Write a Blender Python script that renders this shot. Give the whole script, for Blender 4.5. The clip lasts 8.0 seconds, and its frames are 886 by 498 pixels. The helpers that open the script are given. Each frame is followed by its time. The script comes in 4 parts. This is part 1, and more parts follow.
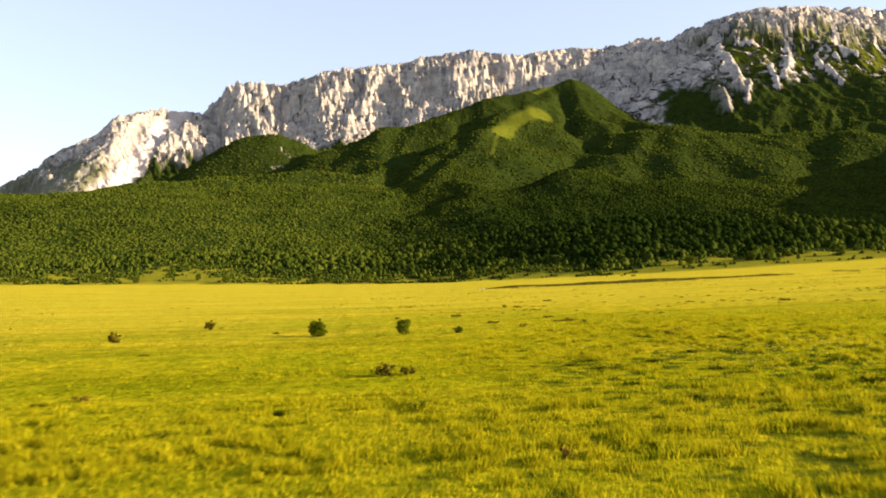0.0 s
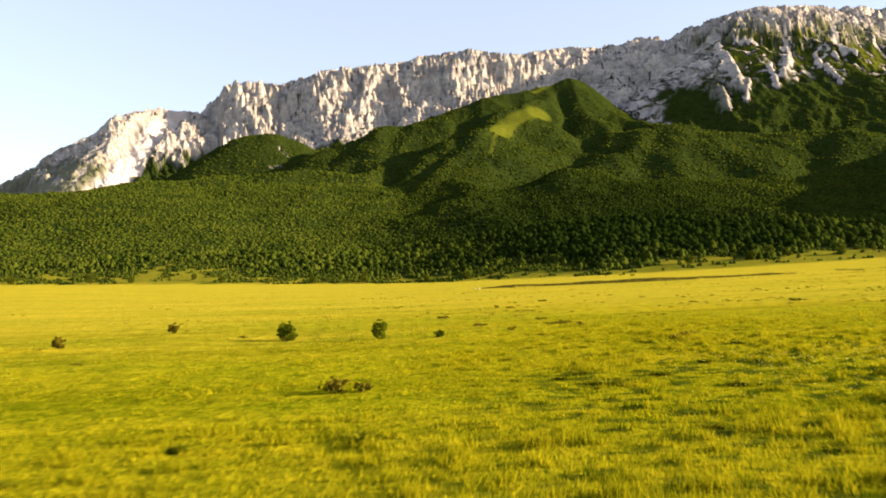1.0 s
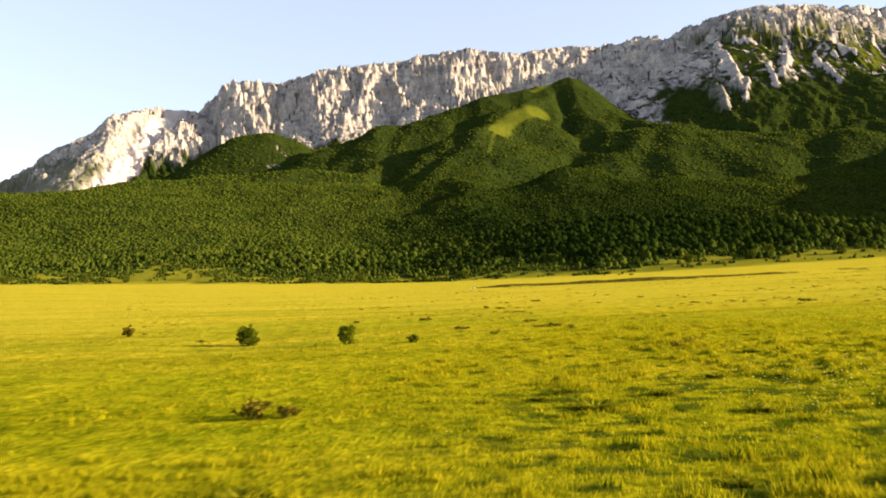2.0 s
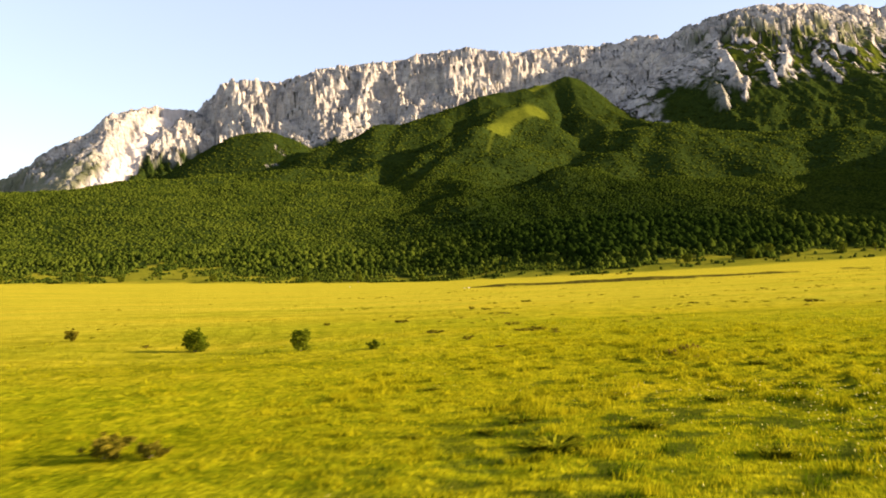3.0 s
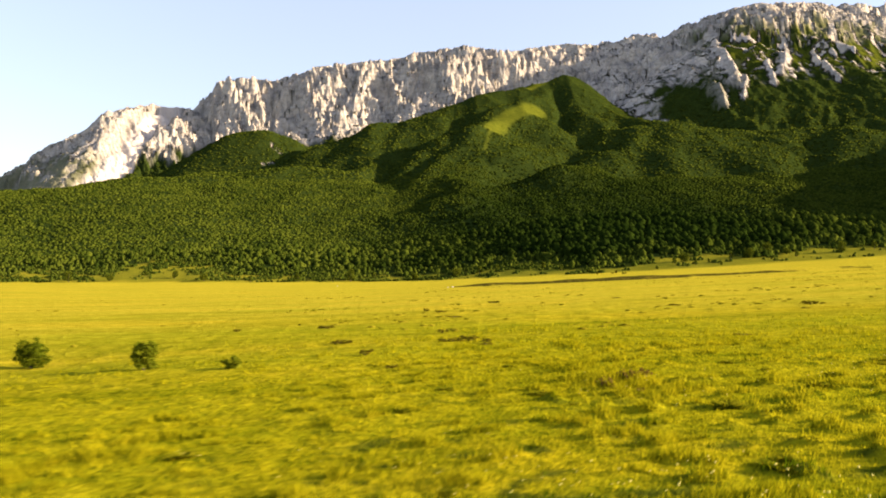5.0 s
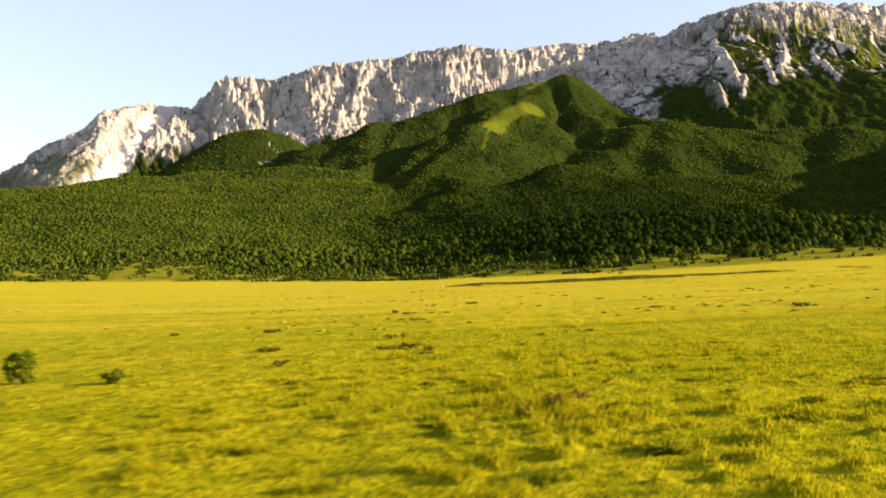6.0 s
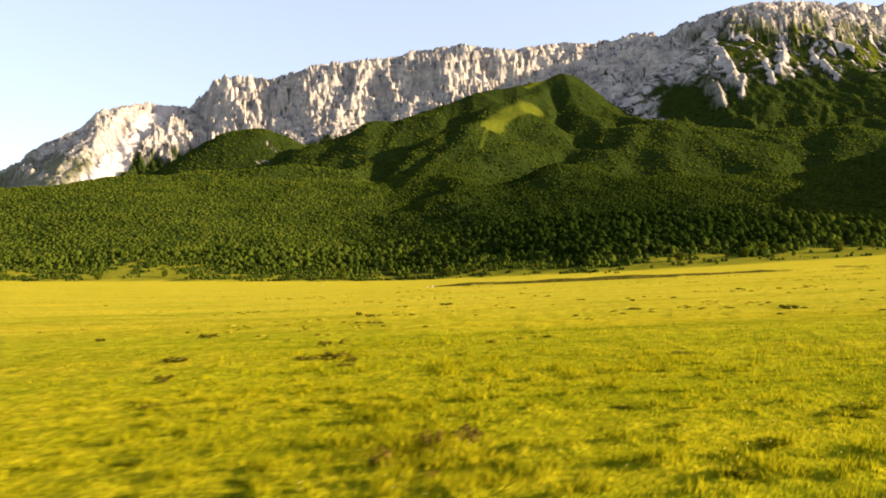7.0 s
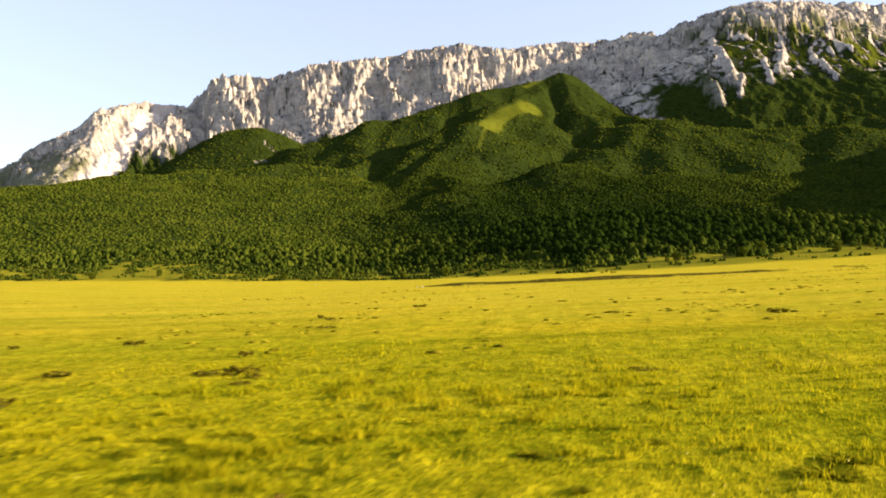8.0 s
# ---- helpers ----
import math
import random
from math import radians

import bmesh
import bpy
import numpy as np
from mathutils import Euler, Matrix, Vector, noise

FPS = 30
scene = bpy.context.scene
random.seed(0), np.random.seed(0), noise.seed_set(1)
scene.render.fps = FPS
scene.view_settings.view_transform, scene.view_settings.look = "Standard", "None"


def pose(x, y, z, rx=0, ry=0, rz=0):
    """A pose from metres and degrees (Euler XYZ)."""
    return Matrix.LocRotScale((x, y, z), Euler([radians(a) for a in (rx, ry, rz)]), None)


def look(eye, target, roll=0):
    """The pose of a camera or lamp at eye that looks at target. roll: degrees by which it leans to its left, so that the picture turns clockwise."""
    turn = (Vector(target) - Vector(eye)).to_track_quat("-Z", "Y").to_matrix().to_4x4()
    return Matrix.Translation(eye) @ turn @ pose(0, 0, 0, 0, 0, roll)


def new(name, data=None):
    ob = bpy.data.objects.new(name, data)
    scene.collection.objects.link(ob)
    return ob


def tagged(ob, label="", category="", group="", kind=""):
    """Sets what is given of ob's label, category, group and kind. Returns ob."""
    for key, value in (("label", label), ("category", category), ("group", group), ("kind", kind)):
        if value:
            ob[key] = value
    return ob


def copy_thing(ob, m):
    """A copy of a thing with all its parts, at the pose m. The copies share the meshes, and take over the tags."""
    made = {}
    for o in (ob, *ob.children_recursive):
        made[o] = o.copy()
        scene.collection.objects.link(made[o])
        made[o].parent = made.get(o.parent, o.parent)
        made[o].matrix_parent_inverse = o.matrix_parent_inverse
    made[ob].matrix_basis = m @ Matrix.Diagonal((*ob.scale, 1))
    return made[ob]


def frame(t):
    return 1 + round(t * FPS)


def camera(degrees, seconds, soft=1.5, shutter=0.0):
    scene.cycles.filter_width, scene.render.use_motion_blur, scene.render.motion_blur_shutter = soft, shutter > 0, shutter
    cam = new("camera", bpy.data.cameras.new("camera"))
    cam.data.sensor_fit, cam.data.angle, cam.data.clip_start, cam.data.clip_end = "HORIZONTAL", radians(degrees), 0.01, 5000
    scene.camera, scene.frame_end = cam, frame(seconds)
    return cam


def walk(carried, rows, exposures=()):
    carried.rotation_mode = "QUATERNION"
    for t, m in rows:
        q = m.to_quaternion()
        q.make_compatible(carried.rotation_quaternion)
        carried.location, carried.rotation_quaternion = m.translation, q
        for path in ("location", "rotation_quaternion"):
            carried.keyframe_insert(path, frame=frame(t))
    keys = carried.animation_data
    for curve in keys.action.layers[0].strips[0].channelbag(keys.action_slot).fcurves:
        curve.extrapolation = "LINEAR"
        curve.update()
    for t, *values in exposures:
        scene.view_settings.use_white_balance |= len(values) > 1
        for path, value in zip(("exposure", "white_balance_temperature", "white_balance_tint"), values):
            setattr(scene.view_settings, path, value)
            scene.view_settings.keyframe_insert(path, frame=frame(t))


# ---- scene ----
cam = camera(60.0, 8.0, soft=1.85, shutter=0.8)
PATH = [
    (0, -0.284, -0.032, 6.036, 0.013, 2.204, 0.008),
    (0.5, 0.652, 4.128, 5.964, -0.031, 2.194, 0.037),
    (1, 1.638, 8.275, 5.894, -0.069, 2.183, 0.054),
    (1.5, 2.704, 12.382, 5.827, -0.104, 2.171, 0.063),
    (3, 6.597, 24.272, 5.653, -0.189, 2.130, 0.044),
    (3.5, 8.161, 28.050, 5.606, -0.213, 2.115, 0.027),
    (4, 9.860, 31.726, 5.566, -0.235, 2.100, 0.007),
    (4.5, 11.683, 35.298, 5.534, -0.257, 2.084, -0.015),
    (6, 17.700, 45.470, 5.495, -0.323, 2.040, -0.082),
    (6.5, 19.787, 48.724, 5.503, -0.347, 2.026, -0.100),
    (7, 21.847, 51.942, 5.524, -0.374, 2.013, -0.113),
    (7.5, 23.829, 55.153, 5.557, -0.403, 2.001, -0.122),
    (8, 25.676, 58.385, 5.605, -0.435, 1.991, -0.124),
]
walk(cam, [(t, pose(x, y, z, 90 + pitch, roll, yaw)) for t, x, y, z, yaw, pitch, roll in PATH],
     exposures=[(0.0, 1.9, 6600, 18), (8.0, 1.9, 6600, 18)])

# ---- light: a low evening sun from the side, clear sky ----
SUN_EL, SUN_AZ = radians(17.5), radians(96.0)
world = bpy.data.worlds.new("sky")
scene.world = world
world.use_nodes = True
wn = world.node_tree
sky = wn.nodes.new("ShaderNodeTexSky")
sky.sky_type = "NISHITA"
sky.sun_disc = False
sky.sun_elevation, sky.sun_rotation = SUN_EL, SUN_AZ
sky.altitude, sky.air_density, sky.dust_density, sky.ozone_density = 0, 1.1, 0.9, 0.9
wn.nodes["Background"].inputs["Strength"].default_value = 0.10
haze = wn.nodes.new("ShaderNodeMix")
haze.data_type = "RGBA"
haze.inputs[0].default_value = 0.55
haze.inputs[7].default_value = (1.80, 2.02, 2.55, 1)
wn.links.new(sky.outputs[0], haze.inputs[6])
wn.links.new(haze.outputs[2], wn.nodes["Background"].inputs["Color"])
sun_data = bpy.data.lights.new("sun", "SUN")
sun_data.energy, sun_data.angle, sun_data.color = 5.0, radians(0.5), (1.0, 0.80, 0.52)
sun = new("sun", sun_data)
sun_dir = Vector((math.sin(SUN_AZ) * math.cos(SUN_EL), math.cos(SUN_AZ) * math.cos(SUN_EL), math.sin(SUN_EL)))
sun.matrix_world = look(sun_dir * 50, (0, 0, 0))

# ---- noise on arrays ----
TURNS = np.arange(1024) * (2 * math.pi / 1024)
GRAD_X, GRAD_Y = np.cos(TURNS), np.sin(TURNS)


def lattice(i, j, k):
    h = i * np.uint32(374761393) + j * np.uint32(668265263) + np.uint32((k * 1274126177) & 0xFFFFFFFF)
    h = (h ^ (h >> np.uint32(13))) * np.uint32(1274126177)
    h = (h ^ (h >> np.uint32(16))) * np.uint32(2246822519)
    return (h ^ (h >> np.uint32(15))) >> np.uint32(22)


def grain(x, y, k=0):
    """Gradient noise, about -1 to 1."""
    xi, yi = np.floor(x), np.floor(y)
    fx, fy = x - xi, y - yi
    ix, iy = xi.astype(np.int64).astype(np.uint32), yi.astype(np.int64).astype(np.uint32)
    u, v = fx * fx * fx * (fx * (fx * 6 - 15) + 10), fy * fy * fy * (fy * (fy * 6 - 15) + 10)
    out = 0.0
    for a, wa in ((0, 1 - u), (1, u)):
        for b, wb in ((0, 1 - v), (1, v)):
            g = lattice(ix + np.uint32(a), iy + np.uint32(b), k)
            out = out + wa * wb * ((fx - a) * GRAD_X[g] + (fy - b) * GRAD_Y[g])
    return out * 1.5


def fbm(x, y, octaves, k=0, gain=0.5):
    s, amp, tot = 0.0, 1.0, 0.0
    for o in range(octaves):
        s = s + amp * grain(x * 2 ** o, y * 2 ** o, k + o)
        tot += amp
        amp *= gain
    return s / tot


def ridged(x, y, octaves, k=0, gain=0.55):
    s, amp, tot = 0.0, 1.0, 0.0
    for o in range(octaves):
        s = s + amp * (1 - 2 * np.abs(grain(x * 2 ** o, y * 2 ** o, k + o)))
        tot += amp
        amp *= gain
    return s / tot


def smax(a, b, k):
    return 0.5 * (a + b + np.sqrt((a - b) ** 2 + k * k))


def smin(a, b, k):
    return 0.5 * (a + b - np.sqrt((a - b) ** 2 + k * k))


def step(a, b, x):
    t = np.clip((x - a) / (b - a), 0, 1)
    return t * t * (3 - 2 * t)


def nearest(x, y, line):
    """Distance to a polyline, its height there and the share of the way along it."""
    best = np.full(np.shape(x), 1e9)
    z, s = np.zeros_like(best), np.zeros_like(best)
    n = len(line) - 1
    for i in range(n):
        (ax, ay, az), (bx, by, bz) = line[i], line[i + 1]
        dx, dy = bx - ax, by - ay
        t = np.clip(((x - ax) * dx + (y - ay) * dy) / (dx * dx + dy * dy), 0, 1)
        d = np.hypot(x - ax - t * dx, y - ay - t * dy)
        near = d < best
        best = np.where(near, d, best)
        z = np.where(near, az + t * (bz - az), z)
        s = np.where(near, (i + t) / n, s)
    return best, z, s


def spur(x, y, line, slope, rounding):
    """A ridge with straight flanks and a rounded back."""
    out = None
    for i in range(len(line) - 1):
        d, z, s = nearest(x, y, line[i:i + 2])
        h = z - slope * (np.sqrt(d * d + rounding * rounding) - rounding)
        out = h if out is None else np.maximum(out, h)
    return out


def crags(x, y):
    """Bare limestone fins on the wooded buttress: their height and where the rock shows."""
    tall, bare = np.zeros(np.shape(x)), np.zeros(np.shape(x))
    near = (x > 850) & (x < 2000) & (y > 2600) & (y < 3700)
    x, y = x[near], y[near]
    wobble, gap = fbm(x / 60, y / 50, 4, 81, 0.65), fbm(x / 26, y / 34, 3, 85)
    for line, high, west, east in FINS:
        d, _, s = nearest(x, y, line)
        mid = np.interp(y, [p[1] for p in line][::-1], [p[0] for p in line][::-1])
        wide = np.where(x < mid, west, east)
        up = np.maximum(0, 1 - d / wide + 0.9 * wobble * (d < wide))
        tall[near] = np.maximum(tall[near], 0.6 * high * up)
        bare[near] = np.maximum(bare[near], step(0.12, 0.34, up + 0.9 * gap * (up > 0)))
    return tall, bare


def rib(x, y, line, tall, wide):
    """A rib of the slope with a hollow along its western side."""
    d, _, s = nearest(x, y, line)
    mid = np.interp(y, [p[1] for p in line][::-1], [p[0] for p in line][::-1])
    q = np.where(x < mid, -d, d)
    fade = step(0, 0.2, s) * step(1, 0.75, s)
    return tall * fade * (np.exp(-(q / wide) ** 2) - 0.9 * np.exp(-((q + 1.35 * wide) / wide) ** 2))


def fold(x, y):
    return sum(rib(x, y, line, tall, wide) for line, tall, wide in (
        (RIB_A, 15, 40), (RIB_B, 13, 36), (RIB_LOW, 32, 85), (RIB_CAP, 14, 36), (RIB_MID, 8, 46), (RIB_FAR, 9, 60), (RIB_END, 12, 60), (RIB_LEFT, 6, 60)))


# ---- the land: ridges and valleys, metres ----
CREST = [(-2537, 3300, 135), (-2200, 3380, 275), (-1975, 3420, 396), (-1829, 3430, 494), (-1707, 3440, 576), (-1585, 3450, 628), (-1509, 3480, 726), (-1426, 3560, 779), (-1257, 3760, 839), (-1227, 3840, 820), (-1191, 3860, 867), (-1069, 3880, 963), (-933, 3850, 978), (-816, 3900, 977), (-643, 3900, 1026), (-469, 3880, 1057), (-242, 3920, 1091), (-69, 3900, 1123), (132, 3900, 1149), (338, 3960, 1143), (610, 4020, 1208), (813, 4000, 1208), (1004, 3940, 1233), (1148, 3840, 1213), (1290, 3680, 1234), (1387, 3580, 1248), (1519, 3580, 1274), (1656, 3650, 1307), (2002, 3850, 1364), (2281, 3950, 1417), (2881, 4050, 1476), (3671, 4100, 1374)]
SPUR = [(265, 2750, 570), (155, 2500, 466), (110, 2150, 316), (80, 1650, 155)]
SUMMIT_WEST = [(513, 3150, 808), (354, 3080, 760), (168, 3000, 688)]
SUMMIT = [(611, 3450, 840), (551, 3200, 822), (399, 3000, 711), (265, 2750, 575)]
SPUR_WEST = [(168, 3000, 691), (-9, 2920, 621), (-176, 2850, 558), (-297, 2800, 507), (-403, 2750, 447)]
SPUR_EAST = [(557, 3180, 816), (591, 3080, 751), (627, 2960, 656), (658, 2880, 608), (691, 2800, 568), (761, 2650, 521)]
SHOULDER = [(761, 2650, 518), (970, 2550, 494), (1184, 2450, 463), (1387, 2400, 446), (1672, 2350, 430)]
RIB_EAST = [(537, 3150, 811), (531, 2960, 685), (543, 2800, 590), (585, 2640, 494), (636, 2520, 438)]
RIB_LOW = [(544, 2370, 388), (460, 2140, 307), (366, 1950, 238), (277, 1810, 192), (195, 1710, 160)]
RIB_MID = [(803, 2620, 498), (696, 2300, 384), (583, 1950, 254), (467, 1600, 151)]
RIB_CAP = [(448, 2950, 729), (306, 2850, 671), (172, 2720, 593), (68, 2560, 506)]
RIB_A = [(201, 2850, 610), (132, 2720, 553), (11, 2430, 419), (-79, 2180, 319), (-132, 1900, 220)]
RIB_B = [(226, 2650, 529), (170, 2530, 474), (77, 2280, 374), (-6, 2070, 294), (-60, 1850, 214)]
RIDGE_OFF = [(1741, 2350, 500), (1347, 1800, 400), (1051, 1300, 255), (852, 1000, 126)]
RIB_END = [(1329, 2420, 460), (1134, 2150, 359), (909, 1800, 235), (736, 1500, 131)]
RIB_LEFT = [(-155, 2500, 435), (-233, 2200, 319), (-305, 1850, 201), (-301, 1550, 112)]
RIB_FAR = [(1111, 2450, 466), (952, 2150, 351), (783, 1800, 222), (647, 1500, 131)]
BENCH = [(-388, 2350, 323), (-587, 2250, 299), (-741, 2080, 259), (-924, 1980, 222), (-1097, 1900, 203), (-1286, 1850, 184), (-1569, 1800, 162)]
KNOLL = [(-799, 2980, 526), (-738, 3000, 561), (-672, 3000, 569), (-605, 3000, 547), (-528, 3000, 512)]
BUTTRESS = [(1431, 3560, 1246), (1322, 3480, 1111), (1252, 3360, 954), (1195, 3240, 824), (1106, 3060, 655)]
BUTTRESS_EAST = [(1824, 3720, 1302), (1681, 3480, 1064), (1501, 3180, 809), (1318, 2860, 592)]
FINS = [
    ([(1201, 3202, 0), (1185, 3070, 0), (1162, 2956, 0)], 55, 70, 24),
    ([(1072, 2950, 0), (1075, 2878, 0), (1059, 2824, 0)], 55, 48, 22),
    ([(1122, 3268, 0), (1021, 3124, 0), (978, 2968, 0)], 30, 60, 40),
    ([(1497, 3304, 0), (1458, 3190, 0), (1347, 2998, 0)], 42, 30, 24),
    ([(1585, 3226, 0), (1566, 3160, 0), (1563, 3082, 0), (1554, 2962, 0)], 32, 22, 18),
    ([(1807, 3496, 0), (1698, 3214, 0), (1724, 3166, 0)], 30, 24, 18),
    ([(1416, 3070, 0), (1391, 2980, 0)], 24, 18, 16),
    ([(1197, 2968, 0), (1132, 2830, 0)], 30, 22, 14),
    ([(1334, 3088, 0), (1291, 2932, 0)], 30, 22, 16),
    ([(1296, 3340, 0), (1365, 3298, 0)], 24, 26, 16),
    ([(1647, 3190, 0), (1648, 3166, 0)], 22, 16, 12),
    ([(1259, 3496, 0), (1196, 3256, 0)], 24, 30, 16),
]
GULLY = [(466, 3110, 780), (467, 2940, 676), (464, 2700, 557), (488, 2450, 444), (542, 2300, 380)]
SCREE = [(-1274, 3748, 790), (-1292, 3634, 713), (-1322, 3520, 639), (-1334, 3460, 604), (-1340, 3376, 550), (-1348, 3286, 488), (-1360, 3180, 428), (-1390, 3100, 381)]
NOSE = [(-1479, 3490, 745), (-1461, 3400, 655), (-1448, 3300, 551), (-1441, 3210, 453), (-1445, 3130, 373)]
SCREE_THIN = [(-1298, 3350, 482), (-1293, 3270, 411)]
OUTCROP = [(-602, 2850, 506), (-563, 2810, 476)]
OUTCROP_LOW = [(-600, 2700, 398), (-568, 2715, 412)]
CLEARING = [(184, 2488, 480), (230, 2644, 541), (281, 2712, 577), (335, 2780, 606), (365, 2792, 603)]
CLEARING_TOP = [(533, 3200, 833), (465, 3140, 799), (373, 3050, 754)]
CLEARING_STRIP = [(180, 2488, 480), (159, 2336, 416), (145, 2236, 369)]
BANK = [(20, 378, 0), (60, 372, 0), (100, 366, 0), (140, 372, 0), (190, 372, 0), (230, 380, 0)]


def foot(x):
    """Where the mountain begins to rise from the plain."""
    return 1085 - 190 * step(-120, 330, x) + 20 * fbm(x / 120, x * 0 + 3.1, 4, 40, 0.6)


def forest_edge(x):
    """The woods stop short of the foot: bare aprons lie between."""
    bare = 95 * np.exp(-((x + 385) / 85) ** 2) + 75 * np.exp(-((x - 115) / 70) ** 2) + 70 * step(195, 290, x) + 32 * step(-60, -220, x) + 30 * np.exp(-((x + 60) / 60) ** 2)
    return foot(x) + 6 + bare + 22 * fbm(x / 55, x * 0 + 8.3, 3, 44)


def plain(x, y):
    g = np.where(x > 0, 0.0414 * x + 0.00003 * x * x, -3.0 * (1 - np.exp(np.minimum(0.0414 * x / 3.0, 0))))
    g = np.minimum(g, 45) * 1.0
    g = g + 0.10 * fbm(x / 14, y / 14, 3, 50) + 0.35 * fbm(x / 70, y / 70, 2, 54) * step(60, 200, np.hypot(x - 12, y - 30))
    g = g - 0.55 * np.exp(-((x + 16) ** 2 + (y - 92) ** 2) / 90.0)
    return g


def meadow(x, y):
    return plain(x, y) + scarp(x, y) + hummocks(x, y)


def mound(x, y):
    return fbm(x / 1.35, y / 1.15, 2, 59)


def roughness(x, y):
    """Grazed short in the west, tussocky in the east."""
    tussocky = step(-0.2, 0.4, fbm(x / 20, y / 20, 2, 58) + 0.016 * (x - 14)) * (1 - 0.55 * step(22, 38, x))
    return 0.10 + 0.64 * tussocky * (0.15 + 0.85 * step(92, 56, y))


def hummocks(x, y):
    """Low uneven mounds of the turf, flatter where it is grazed short."""
    out = np.zeros(np.shape(x))
    near = np.hypot(x - 12, y - 40) < 170
    x, y = x[near], y[near]
    fade = step(170, 120, np.hypot(x - 12, y - 40))
    out[near] = fade * (roughness(x, y) * 0.8 * np.maximum(mound(x, y) - 0.10, 0) + 0.08 * ridged(x / 3.4, y / 2.6, 2, 61))
    return out


def scarp(x, y):
    """A low bank, two metres at its highest, that levels out behind."""
    q = y - np.interp(x, [p[0] for p in BANK], [p[1] for p in BANK]) + 5 * fbm(x / 28, x * 0, 3, 57)
    tall = (1.15 * step(14, 36, x) * step(150, 60, x) + 0.9 * step(50, 110, x) * step(300, 190, x)) * (1 + 0.5 * fbm(x / 22, x * 0 + 5, 3, 62))
    return tall * step(-1.6, 1.6, q) * np.exp(-np.maximum(q, 0) / 45.0)


def wall(x, y):
    """The limestone range: a broken cliff below the crest, then talus."""
    d, zc, s = nearest(x, y, CREST)
    behind = y > np.interp(x, [p[0] for p in CREST], [p[1] for p in CREST])
    jag = 24 * ridged(x / 150, x * 0 + 0.7, 4, 11) + 16 * fbm(x / 45, y / 70, 3, 15)
    zc = zc + (jag * 0.8 - 12) * np.exp(-d / 55)
    wx = x + 70 * fbm(x / 210, y / 160, 3, 16) + 0.3 * (y - 3800)
    wy = 1.7 * (y + 60 * fbm(x / 210, y / 210, 3, 19))
    but = ridged((0.85 * wx - 0.53 * wy) / 240, (0.85 * wy + 0.53 * wx) / 210, 4, 20, 0.55)
    lump = 0.35 * ridged(wx / 170, wy / 170, 5, 24, 0.58) + 0.65 * ridged((0.75 * wx + 0.66 * wy) / 170, (0.75 * wy - 0.66 * wx) / 230, 5, 31, 0.58)
    fine = ridged((0.9 * wx - 0.43 * wy) / 44, (0.9 * wy + 0.43 * wx) / 44, 3, 27, 0.60)
    calm = step(420, 720, x)
    west = step(-1330, -1420, x)
    chute = np.zeros(np.shape(x))
    side = x < -500
    chute[side] = mask(x[side], y[side], SCREE, 60, 0.45)
    dd = np.maximum(d - (52 * but + 14 * fine) * (1 - 0.4 * calm) + 16, 0)
    break_ = 150 + 60 * fbm(x / 170, y / 300, 3, 34)
    h = zc - 1.02 * np.minimum(dd, break_) - 0.30 * np.clip(dd - break_, 0, 40) - 1.40 * np.clip(dd - break_ - 40, 0, 165) - 0.60 * np.maximum(dd - break_ - 205, 0)
    h = np.where(x < -1300, h * (1 - west) + west * (zc - 0.92 * dd), h)
    tier = 1 - 0.45 * step(190, 300, dd)
    h = h + step(-15, 60, d) * step(560, 330, d) * (195 * (lump - 0.25) * tier + 66 * (fine - 0.2)) * (1 - 0.9 * chute) * (1 - 0.45 * calm) * (1 - 0.5 * west) * (1 - 0.5 * step(-1370, -1300, x) * step(-1040, -1130, x))
    h = smin(h, zc + 12 - 0.12 * d, 16)
    bed = h / 36 + 0.9 * fbm(x / 280, y / 280, 3, 33)
    ledge = np.floor(bed) + step(0.3, 0.95, bed - np.floor(bed))
    h = h + 36 * (0.35 + 0.3 * calm) * (1 - chute) * (ledge - bed) * step(50, 150, d) * step(480, 330, d)
    h[side] = smax(h[side], spur(x[side], y[side] + 14 * fine[side], NOSE, 0.95, 8) + 12 * (lump[side] - 0.3) + 6 * fine[side], 8)
    h = h - 40 * chute
    back = zc - 0.45 * d + 25 * but
    return np.where(behind, back, h), dd


def shape(x, y):
    """Height of the land, and how far it belongs to the rock wall."""
    z, own = np.empty(np.shape(x)), np.zeros(np.shape(x))
    low = y < 820
    z[low] = meadow(x[low], y[low])
    z[~low], own[~low] = mountain(x[~low], y[~low])
    return z, own


